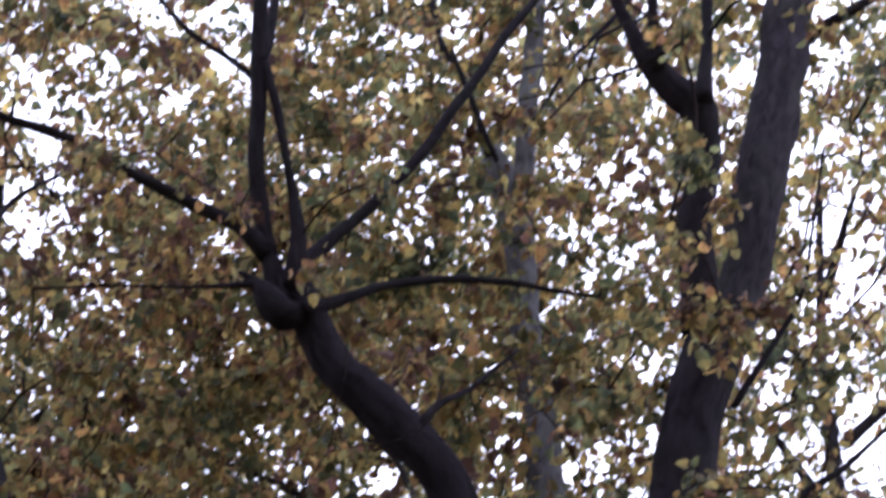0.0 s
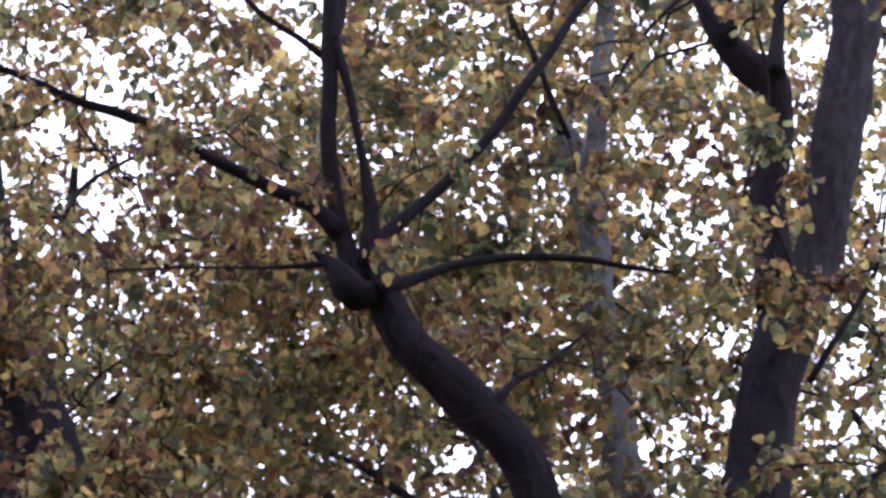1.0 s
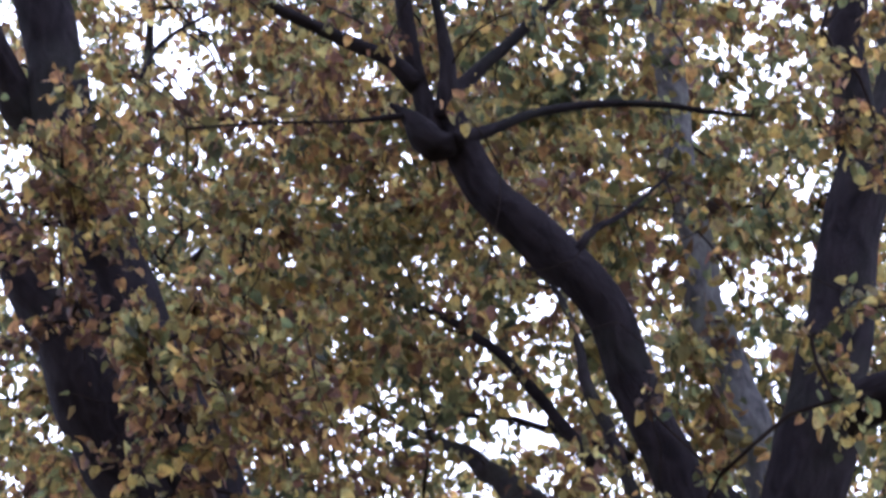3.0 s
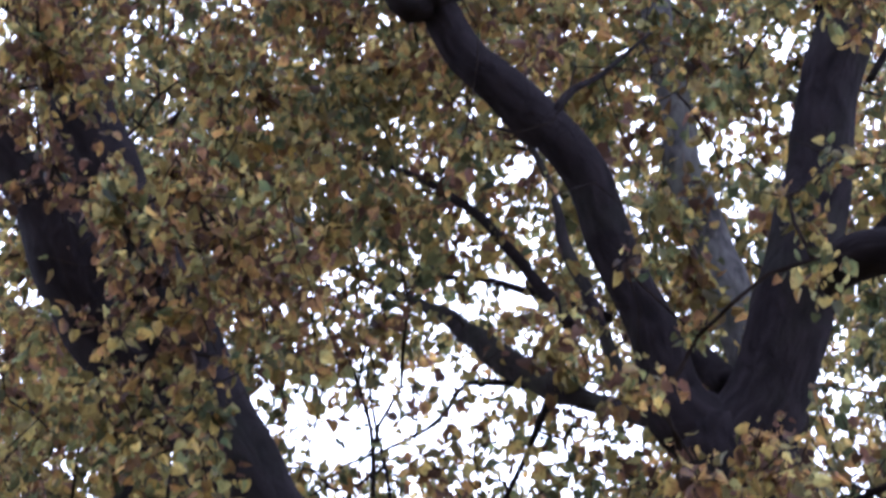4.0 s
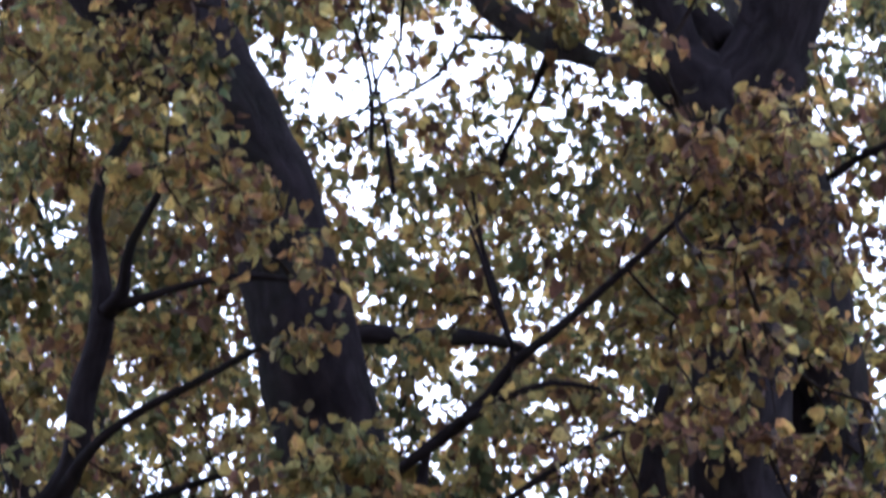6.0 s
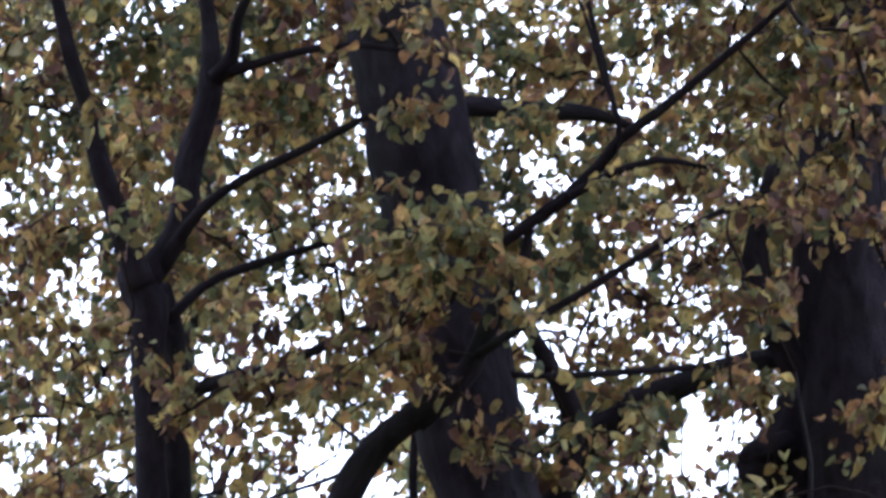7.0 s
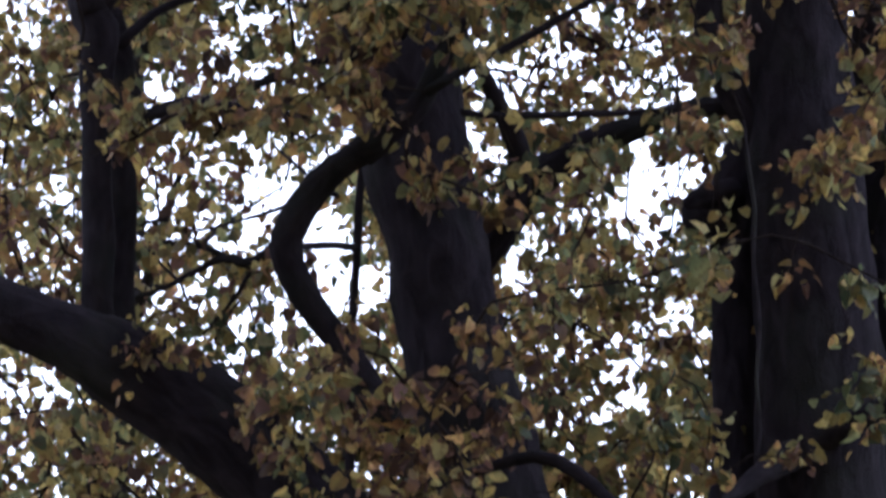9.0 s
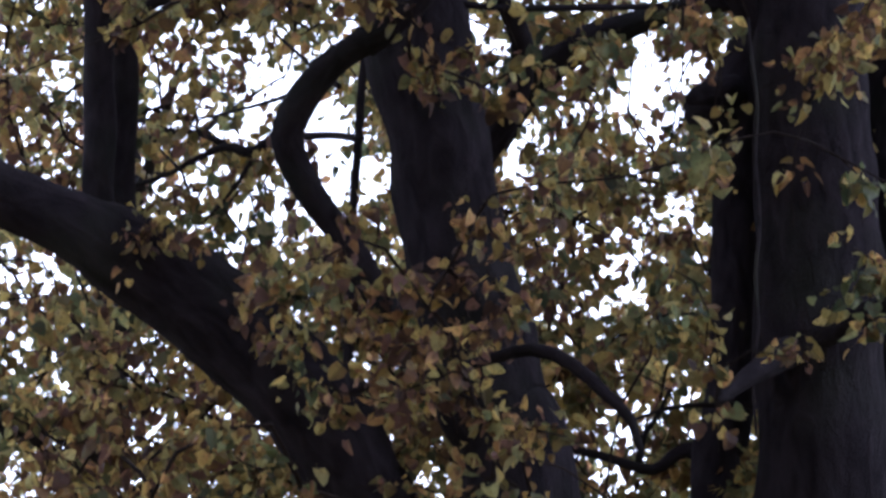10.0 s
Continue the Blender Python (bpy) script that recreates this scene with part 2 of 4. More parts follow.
def limb(tree, name, points, mat=None, label=""):
    big = max(p[3] for p in points)
    rows = glide(points, 0.05 if big > 0.03 else 0.08)
    sides = 22 if big > 0.15 else 14 if big > 0.06 else 8
    crook = np.array([noise.noise_vector(Vector(r[:3]) * 2.7) for r in rows]) * np.minimum(rows[:, 3:], 0.05) * 0.5
    rows[:, :3] += crook
    verts, quads, caps, grain = tube(rows, sides, 0.10 if big > 0.03 else 0.0)
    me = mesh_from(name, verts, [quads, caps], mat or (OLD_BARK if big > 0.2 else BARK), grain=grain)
    NODES[tree].append(rows[::3])
    holder = TREES[tree]
    if name in ("branch", "stub") and BOUGHS[tree]:  # a branch belongs to the bough that it leaves
        holder = min(BOUGHS[tree], key=lambda ob_rows: np.linalg.norm(ob_rows[1][:, :3] - rows[0, :3], axis=1).min())[0]
    ob = part(name, me, holder, label)
    if name in ("trunk", "stem", "limb"):
        BOUGHS[tree].append((ob, rows))
    return ob


# Limbs: centre line and radius, in metres.
limb("A", "trunk", [(0.95, 12, -0.1, 0.609), (0.95, 12, 0.4, 0.42), (0.74, 12, 2.751, 0.297), (0.694, 12, 3.727, 0.286), (0.597, 12, 4.815, 0.243), (0.548, 12, 5.305, 0.222), (0.602, 12, 6.057, 0.241), (0.695, 12, 6.898, 0.282), (0.589, 12, 7.191, 0.254), (0.586, 12, 7.369, 0.205)])
limb("A", "stem", [(1.35, 12.35, -0.1, 0.435), (1.35, 12.35, 0.4, 0.3), (1.025, 12.35, 4.867, 0.205), (1.018, 12.34, 5.612, 0.196), (0.959, 12.32, 6.306, 0.194), (0.912, 12.31, 6.735, 0.188), (0.864, 12.31, 7.086, 0.178), (0.801, 12.3, 7.444, 0.128)])
limb("A", "stem", [(0.62, 12.35, -0.1, 0.319), (0.62, 12.35, 0.4, 0.22), (0.301, 12.35, 2.762, 0.118), (0.338, 12.36, 3.14, 0.112), (0.349, 12.37, 3.547, 0.108), (0.334, 12.38, 3.985, 0.109), (0.326, 12.39, 4.272, 0.12), (0.31, 12.39, 4.506, 0.133), (0.312, 12.4, 4.693, 0.128), (0.34, 12.4, 4.853, 0.113), (0.374, 12.4, 5.014, 0.095), (0.409, 12.4, 5.203, 0.065)])
limb("A", "stub", [(0.325, 12.36, 4.487, 0.071), (0.247, 12.33, 4.500, 0.089), (0.184, 12.30, 4.526, 0.109), (0.142, 12.29, 4.553, 0.099), (0.106, 12.28, 4.559, 0.084), (0.081, 12.27, 4.566, 0.058)])
limb("A", "stub", [(0.290, 12.30, 4.660, 0.082), (0.225, 12.27, 4.630, 0.084), (0.170, 12.25, 4.610, 0.080), (0.125, 12.24, 4.600, 0.066), (0.092, 12.23, 4.600, 0.044), (0.074, 12.22, 4.596, 0.020)])
limb("A", "limb", [(0.581, 12, 7.28, 0.205), (0.364, 11.98, 7.489, 0.165), (0.275, 11.96, 7.868, 0.128), (0.135, 11.93, 8.268, 0.119), (0.045, 11.9, 8.644, 0.116), (-0.082, 11.88, 8.904, 0.117), (-0.137, 11.88, 9, 0.117), (-0.29, 11.86, 9.179, 0.118), (-0.487, 11.84, 9.393, 0.111), (-0.607, 11.83, 9.617, 0.107), (-0.7, 11.81, 9.821, 0.097), (-0.747, 11.8, 10.003, 0.079)])
limb("A", "stub", [(-0.713, 11.75, 9.736, 0.066), (-0.811, 11.74, 9.725, 0.088), (-0.875, 11.73, 9.791, 0.088), (-0.939, 11.72, 9.903, 0.05), (-1, 11.71, 9.959, 0.024), (-1.05, 11.7, 9.995, 0.01)])
limb("A", "branch", [(-0.819, 11.8, 9.827, 0.076), (-0.893, 11.76, 10.142, 0.050), (-0.955, 11.72, 10.481, 0.046), (-0.965, 11.66, 11.002, 0.043), (-0.962, 11.61, 11.359, 0.047), (-0.946, 11.57, 11.724, 0.044), (-0.931, 11.5, 12.286, 0.038), (-0.911, 11.4, 13.067, 0.028)])
limb("A", "branch", [(-0.954, 11.6, 11.308, 0.035), (-0.893, 11.67, 11.643, 0.028), (-0.874, 11.76, 12.141, 0.026), (-0.81, 11.9, 12.876, 0.019)])
limb("A", "branch", [(-0.767, 11.75, 9.915, 0.062), (-0.738, 11.72, 10.215, 0.046), (-0.76, 11.7, 10.42, 0.032), (-0.796, 11.67, 10.628, 0.024), (-0.842, 11.64, 10.91, 0.025), (-0.898, 11.62, 11.161, 0.027), (-0.923, 11.6, 11.307, 0.025)])
limb("A", "branch", [(-0.748, 11.8, 10.057, 0.058), (-0.545, 11.86, 10.348, 0.036), (-0.306, 11.92, 10.628, 0.032), (-0.121, 11.97, 10.912, 0.030), (0.07, 12.04, 11.271, 0.031), (0.235, 12.09, 11.595, 0.027), (0.406, 12.15, 11.928, 0.028), (0.579, 12.2, 12.223, 0.023), (0.871, 12.3, 12.782, 0.019)])
limb("A", "branch", [(-0.898, 11.75, 10.134, 0.063), (-1.068, 11.7, 10.28, 0.040), (-1.273, 11.65, 10.387, 0.038), (-1.508, 11.6, 10.502, 0.034), (-1.862, 11.51, 10.691, 0.032), (-2.069, 11.47, 10.774, 0.028), (-2.303, 11.42, 10.836, 0.023), (-2.746, 11.31, 11.014, 0.019), (-3.241, 11.2, 11.132, 0.013)])
limb("A", "branch", [(-0.711, 11.7, 9.736, 0.047), (-0.486, 11.84, 9.917, 0.029), (-0.254, 11.98, 10.089, 0.024), (0.044, 12.16, 10.229, 0.022), (0.349, 12.33, 10.32, 0.02), (0.597, 12.46, 10.354, 0.015), (0.85, 12.6, 10.403, 0.01)])
limb("A", "branch", [(-0.973, 11.7, 9.914, 0.021), (-1.285, 11.64, 9.864, 0.009), (-1.68, 11.57, 9.83, 0.007), (-2.068, 11.5, 9.774, 0.007)])
limb("A", "branch", [(-0.12, 11.8, 9.083, 0.028), (-0.033, 11.96, 9.32, 0.021), (0.115, 12.13, 9.513, 0.014), (0.27, 12.34, 9.784, 0.012), (0.399, 12.5, 9.996, 0.007)])
limb("A", "limb", [(0.63, 12, 7.219, 0.222), (0.85, 12, 7.657, 0.196), (0.987, 12, 8.095, 0.199), (1.089, 12, 8.468, 0.187), (1.17, 12, 8.805, 0.163), (1.24, 12, 9.183, 0.155), (1.344, 12, 9.523, 0.158), (1.39, 12, 9.768, 0.138)])
limb("A", "limb", [(1.329, 11.95, 9.665, 0.121), (1.336, 11.9, 10.062, 0.101), (1.337, 11.87, 10.333, 0.1), (1.38, 11.84, 10.607, 0.082), (1.433, 11.81, 10.85, 0.077), (1.396, 11.79, 11.065, 0.105), (1.267, 11.77, 11.19, 0.094), (1.154, 11.75, 11.355, 0.067), (1.072, 11.72, 11.539, 0.045), (1.004, 11.7, 11.707, 0.037), (0.909, 11.67, 11.991, 0.031), (0.809, 11.6, 12.532, 0.02)])
limb("A", "branch", [(1.419, 11.7, 11.032, 0.06), (1.468, 11.73, 11.367, 0.036), (1.497, 11.76, 11.802, 0.031), (1.557, 11.8, 12.344, 0.024)])
limb("A", "branch", [(1.191, 11.7, 11.256, 0.045), (1.179, 11.62, 11.489, 0.035), (1.185, 11.53, 11.739, 0.031), (1.188, 11.4, 12.117, 0.021)])
# Light from the right is put into this limb's greyer bark colour.
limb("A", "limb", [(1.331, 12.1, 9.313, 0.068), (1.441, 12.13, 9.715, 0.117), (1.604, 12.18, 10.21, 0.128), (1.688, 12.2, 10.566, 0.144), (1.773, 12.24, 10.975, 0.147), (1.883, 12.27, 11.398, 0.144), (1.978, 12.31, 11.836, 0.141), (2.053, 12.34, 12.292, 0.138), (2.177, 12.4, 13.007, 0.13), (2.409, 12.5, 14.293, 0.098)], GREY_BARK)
limb("A", "branch", [(2.036, 12.4, 11.954, 0.043), (2.2, 12.33, 12.028, 0.038), (2.396, 12.25, 12.114, 0.032), (2.593, 12.17, 12.206, 0.027), (3.011, 12, 12.343, 0.016)])
limb("A", "limb", [(0.789, 12.6, 8.014, 0.118), (0.727, 12.75, 8.424, 0.116), (0.68, 12.86, 8.721, 0.112), (0.603, 13.02, 9.163, 0.115), (0.543, 13.19, 9.622, 0.101), (0.53, 13.36, 10.144, 0.095), (0.467, 13.52, 10.599, 0.095), (0.48, 13.72, 11.224, 0.091), (0.461, 13.95, 11.944, 0.104), (0.387, 14.11, 12.446, 0.104), (0.316, 14.2, 12.712, 0.059)], LIT_BARK, "grey bark lightened for the light on it")
limb("A", "branch", [(0.482, 13.6, 11.553, 0.061), (0.525, 13.76, 12.189, 0.063), (0.596, 13.96, 13.033, 0.066), (0.692, 14.18, 13.938, 0.062), (0.775, 14.4, 14.911, 0.052)], LIT_BARK, "grey bark lightened for the light on it")
limb("A", "branch", [(0.326, 13.8, 12.34, 0.035), (0.24, 13.75, 12.641, 0.023), (0.175, 13.71, 12.843, 0.018), (0.056, 13.67, 13.089, 0.015), (-0.044, 13.6, 13.463, 0.015)])
limb("A", "limb", [(1.025, 12, 8.061, 0.124), (1.163, 11.87, 8.139, 0.124), (1.32, 11.76, 8.145, 0.118), (1.545, 11.61, 8.091, 0.102), (1.982, 11.3, 8.034, 0.072)])
limb("A", "branch", [(1.052, 12.1, 6.924, 0.022), (1.18, 11.98, 6.978, 0.02), (1.304, 11.87, 6.989, 0.02), (1.617, 11.6, 7.014, 0.013)])
limb("A", "branch", [(1.402, 12.4, 8.588, 0.033), (1.854, 12.48, 9.046, 0.022), (2.049, 12.51, 9.202, 0.017), (2.32, 12.55, 9.465, 0.012), (2.599, 12.6, 9.736, 0.01)])
limb("A", "branch", [(1.497, 12.3, 9.47, 0.022), (1.748, 12.37, 9.903, 0.017), (1.94, 12.43, 10.27, 0.013), (2.059, 12.51, 10.778, 0.01), (2.194, 12.6, 11.402, 0.008)])
limb("A", "limb", [(0.264, 12.5, 7.656, 0.034), (0.124, 12.59, 8.021, 0.034), (-0.016, 12.7, 8.546, 0.038), (-0.123, 12.78, 8.898, 0.034), (-0.163, 12.84, 9.178, 0.023), (-0.301, 12.94, 9.64, 0.017), (-0.515, 13, 9.801, 0.008)], GREY_BARK)
limb("A", "stub", [(0.632, 12.25, 7.716, 0.083), (0.525, 12.35, 7.930, 0.073), (0.425, 12.40, 8.089, 0.059), (0.347, 12.42, 8.195, 0.031)])
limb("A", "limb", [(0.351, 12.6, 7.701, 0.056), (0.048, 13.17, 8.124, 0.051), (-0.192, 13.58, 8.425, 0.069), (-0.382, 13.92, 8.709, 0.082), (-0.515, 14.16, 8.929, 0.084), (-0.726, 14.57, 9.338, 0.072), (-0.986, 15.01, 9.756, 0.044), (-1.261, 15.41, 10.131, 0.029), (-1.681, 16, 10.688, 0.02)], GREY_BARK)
limb("A", "branch", [(-0.244, 14, 8.655, 0.036), (-0.333, 14.19, 8.578, 0.024), (-0.461, 14.49, 8.442, 0.016), (-0.591, 14.76, 8.319, 0.016), (-0.639, 15, 8.176, 0.011)])
limb("A", "branch", [(-0.498, 15, 9.227, 0.017), (-0.793, 15.12, 9.3, 0.014), (-0.975, 15.23, 9.117, 0.014), (-1.298, 15.37, 9.016, 0.011), (-1.624, 15.5, 8.969, 0.009)])
limb("A", "branch", [(-0.133, 13, 8.533, 0.037), (-0.306, 13.18, 8.913, 0.035), (-0.441, 13.3, 9.186, 0.033), (-0.612, 13.45, 9.484, 0.028), (-0.806, 13.58, 9.745, 0.024), (-1.039, 13.71, 9.97, 0.019), (-1.313, 13.86, 10.184, 0.014), (-1.594, 14, 10.346, 0.008)])
limb("A", "branch", [(0.079, 13.5, 8.822, 0.03), (-0.166, 13.71, 9.063, 0.026), (-0.389, 13.89, 9.246, 0.024), (-0.586, 14.04, 9.401, 0.021), (-0.823, 14.21, 9.528, 0.019), (-1.031, 14.35, 9.621, 0.016), (-1.244, 14.5, 9.688, 0.011)])
limb("A", "limb", [(0.656, 12.3, 5.026, 0.064), (0.355, 12.39, 5.102, 0.046), (0.099, 12.47, 5.089, 0.05), (-0.16, 12.54, 5.028, 0.059), (-0.423, 12.62, 4.939, 0.08), (-0.608, 12.69, 4.792, 0.084), (-0.739, 12.76, 4.609, 0.084), (-0.872, 12.83, 4.42, 0.084), (-1.004, 12.9, 4.217, 0.077)])
limb("A", "branch", [(0.667, 11.9, 3.439, 0.068), (0.539, 11.73, 3.402, 0.071), (0.392, 11.46, 3.255, 0.042), (0.251, 11.2, 3.108, 0.019)])
limb("A", "branch", [(0.636, 11.8, 3.471, 0.059), (0.742, 11.62, 3.507, 0.055), (0.904, 11.34, 3.551, 0.046), (1.151, 10.9, 3.599, 0.022)])
limb("A", "branch", [(0.691, 12.2, 3.224, 0.02), (0.392, 12.06, 3.209, 0.014), (0.1, 11.91, 3.168, 0.01), (-0.113, 11.8, 3.076, 0.006)])
limb("A", "branch", [(0.336, 12.4, 3.02, 0.054), (0.149, 12.44, 3.054, 0.037), (0.015, 12.47, 2.957, 0.029), (-0.202, 12.51, 3.003, 0.021), (-0.408, 12.55, 3.054, 0.021), (-0.503, 12.57, 3.156, 0.025), (-0.548, 12.6, 3.286, 0.015)])
limb("B", "trunk", [(-0.5, 11.4, -0.1, 0.551), (-0.5, 11.4, 0.4, 0.38), (-0.519, 11.4, 2.636, 0.246), (-0.658, 11.41, 3.096, 0.234), (-0.829, 11.42, 3.684, 0.223), (-0.929, 11.43, 3.994, 0.223), (-0.949, 11.43, 4.134, 0.221), (-1.081, 11.45, 4.625, 0.233), (-1.291, 11.47, 5.794, 0.236), (-1.478, 11.49, 6.619, 0.218), (-1.6, 11.5, 6.889, 0.22), (-1.755, 11.51, 7.274, 0.213), (-1.929, 11.52, 7.702, 0.207), (-2.098, 11.53, 8.114, 0.199), (-2.269, 11.54, 8.539, 0.186), (-2.4, 11.55, 8.937, 0.178), (-2.561, 11.56, 9.39, 0.173), (-2.692, 11.57, 9.839, 0.177), (-2.789, 11.58, 10.267, 0.153), (-2.897, 11.59, 10.728, 0.147), (-3.01, 11.6, 11.129, 0.14), (-3.126, 11.6, 11.615, 0.13)])
limb("B", "limb", [(-1.921, 11.50, 7.329, 0.144), (-2.186, 11.45, 7.643, 0.161), (-2.366, 11.40, 7.927, 0.183), (-2.467, 11.36, 8.217, 0.185), (-2.600, 11.32, 8.498, 0.146), (-2.795, 11.26, 8.807, 0.106), (-3.044, 11.20, 9.264, 0.072)])
limb("B", "limb", [(-2.792, 11.6, 9.869, 0.119), (-2.935, 11.54, 10.015, 0.106), (-3.052, 11.46, 10.253, 0.083), (-3.17, 11.35, 10.583, 0.075), (-3.318, 11.2, 11.007, 0.06)])
limb("B", "limb", [(-0.85, 11.4, -0.1, 0.435), (-0.85, 11.4, 0.4, 0.3), (-1.072, 11.4, 2.38, 0.209), (-1.178, 11.35, 2.693, 0.208), (-1.374, 11.29, 2.968, 0.208), (-1.603, 11.24, 3.19, 0.204), (-1.782, 11.2, 3.331, 0.204), (-2.018, 11.16, 3.476, 0.205), (-2.23, 11.12, 3.582, 0.176), (-2.44, 11.08, 3.672, 0.143), (-2.719, 11.03, 3.78, 0.122), (-2.951, 10.98, 3.869, 0.114), (-3.412, 10.9, 4.021, 0.096)])
limb("B", "stem", [(-2.27, 11.1, 3.542, 0.079), (-2.301, 11.1, 3.729, 0.07), (-2.327, 11.1, 4.036, 0.068), (-2.359, 11.1, 4.395, 0.063), (-2.386, 11.1, 4.744, 0.071), (-2.393, 11.1, 4.991, 0.087), (-2.426, 11.1, 5.04, 0.087), (-2.461, 11.1, 5.14, 0.087)])
limb("B", "stem", [(-2.256, 11.35, 3.565, 0.086), (-2.266, 11.35, 3.854, 0.067), (-2.284, 11.35, 4.096, 0.067), (-2.324, 11.35, 4.569, 0.064), (-2.352, 11.35, 4.944, 0.057), (-2.399, 11.35, 5.145, 0.041)])
limb("B", "branch", [(-2.416, 11.05, 5.05, 0.067), (-2.544, 10.98, 5.376, 0.051), (-2.611, 10.92, 5.61, 0.043), (-2.677, 10.87, 5.846, 0.036), (-2.751, 10.82, 6.082, 0.032), (-2.809, 10.78, 6.272, 0.026), (-2.89, 10.7, 6.605, 0.018)])
limb("B", "branch", [(-2.417, 11.1, 5.09, 0.067), (-2.3, 11.11, 5.32, 0.055), (-2.266, 11.12, 5.604, 0.06), (-2.211, 11.13, 5.814, 0.056), (-2.192, 11.13, 5.989, 0.054), (-2.219, 11.15, 6.285, 0.035), (-2.241, 11.15, 6.504, 0.031), (-2.197, 11.16, 6.723, 0.027), (-2.086, 11.17, 6.929, 0.025), (-1.996, 11.18, 7.253, 0.023), (-1.944, 11.19, 7.349, 0.017), (-1.884, 11.19, 7.493, 0.013), (-1.866, 11.2, 7.73, 0.011)])
limb("B", "branch", [(-2.169, 11.1, 6.001, 0.044), (-2.091, 11.06, 6.087, 0.034), (-2.058, 11, 6.245, 0.024), (-1.943, 10.92, 6.42, 0.018), (-1.885, 10.88, 6.53, 0.014), (-1.858, 10.8, 6.733, 0.01)])
limb("B", "branch", [(-2.36, 11.1, 5.141, 0.039), (-2.183, 10.99, 5.355, 0.025), (-1.983, 10.9, 5.475, 0.021), (-1.734, 10.8, 5.563, 0.019), (-1.465, 10.69, 5.646, 0.015), (-1.247, 10.6, 5.711, 0.008)])
limb("B", "branch", [(-2.133, 11.1, 6.026, 0.032), (-1.925, 11.02, 6.053, 0.022), (-1.744, 10.96, 6.071, 0.018), (-1.515, 10.87, 6.055, 0.016), (-1.313, 10.8, 5.999, 0.012), (-1.066, 10.7, 5.893, 0.01)])
limb("B", "branch", [(-2.331, 11.2, 4.948, 0.028), (-2.21, 11.29, 5.121, 0.02), (-2.058, 11.38, 5.232, 0.02), (-1.857, 11.48, 5.335, 0.018), (-1.627, 11.6, 5.456, 0.01)])
limb("B", "branch", [(-1.228, 11.35, 5.056, 0.036), (-1.382, 11.43, 5.031, 0.03), (-1.511, 11.5, 4.996, 0.028), (-1.695, 11.59, 4.953, 0.024), (-1.881, 11.69, 4.904, 0.018), (-2.125, 11.8, 4.885, 0.008)])
limb("B", "limb", [(-1.068, 11, 3.342, 0.061), (-1.189, 10.96, 3.537, 0.059), (-1.308, 10.93, 3.687, 0.057), (-1.439, 10.89, 3.848, 0.063), (-1.521, 10.86, 4.007, 0.065), (-1.463, 10.83, 4.169, 0.067), (-1.354, 10.8, 4.305, 0.061), (-1.222, 10.77, 4.418, 0.057), (-1.217, 10.77, 4.421, 0.067), (-1.116, 10.74, 4.498, 0.057), (-0.992, 10.72, 4.596, 0.049), (-0.926, 10.69, 4.73, 0.041), (-0.86, 10.66, 4.886, 0.037), (-0.793, 10.63, 4.997, 0.028), (-0.75, 10.6, 5.177, 0.016)])
limb("B", "branch", [(-1.09, 10.7, 4.874, 0.026), (-0.999, 10.66, 5.004, 0.024), (-0.817, 10.6, 5.129, 0.026), (-0.589, 10.53, 5.249, 0.03), (-0.477, 10.49, 5.354, 0.026), (-0.399, 10.46, 5.46, 0.024), (-0.253, 10.41, 5.561, 0.022), (-0.075, 10.35, 5.682, 0.018), (0.146, 10.27, 5.842, 0.015), (0.343, 10.2, 6.002, 0.011)])
limb("B", "branch", [(-0.965, 10.65, 4.625, 0.024), (-0.787, 10.64, 4.74, 0.017), (-0.587, 10.63, 4.856, 0.017), (-0.364, 10.62, 4.995, 0.015), (-0.051, 10.61, 5.181, 0.013), (0.195, 10.6, 5.297, 0.007)])
limb("B", "branch", [(-0.587, 10.5, 5.238, 0.022), (-0.452, 10.45, 5.302, 0.018), (-0.25, 10.37, 5.346, 0.015), (-0.051, 10.3, 5.285, 0.009)])
limb("B", "branch", [(-0.396, 10.4, 5.428, 0.015), (-0.397, 10.38, 5.529, 0.011), (-0.455, 10.36, 5.686, 0.009), (-0.501, 10.32, 5.866, 0.009), (-0.547, 10.3, 6.002, 0.006)])
limb("B", "limb", [(-1.251, 11.5, 6.006, 0.047), (-1.089, 11.63, 6.071, 0.05), (-0.922, 11.77, 6.109, 0.048), (-0.677, 11.96, 6.154, 0.042), (-0.527, 12.08, 6.17, 0.031), (-0.374, 12.2, 6.16, 0.014)])
limb("B", "branch", [(-1.044, 11.3, 4.71, 0.023), (-0.931, 11.36, 4.749, 0.018), (-0.746, 11.46, 4.77, 0.016), (-0.392, 11.65, 4.837, 0.016), (-0.029, 11.84, 4.923, 0.014), (0.294, 12, 5.017, 0.008)])
limb("B", "limb", [(-0.934, 11.30, 5.183, 0.010), (-0.856, 11.38, 5.021, 0.024), (-0.756, 11.50, 4.870, 0.036), (-0.663, 11.60, 4.685, 0.049), (-0.643, 11.70, 4.523, 0.056), (-0.693, 11.80, 4.358, 0.061), (-0.828, 11.90, 4.188, 0.064)])
limb("B", "stem", [(-1.349, 12.2, 3.121, 0.024), (-1.377, 12.2, 3.934, 0.021), (-1.383, 12.2, 4.244, 0.021), (-1.389, 12.2, 4.53, 0.02), (-1.373, 12.2, 4.82, 0.019), (-1.293, 12.2, 5.087, 0.015)])
limb("B", "branch", [(-1.613, 12.2, 4.334, 0.019), (-1.447, 11.89, 4.273, 0.018), (-1.303, 11.6, 4.201, 0.018)])
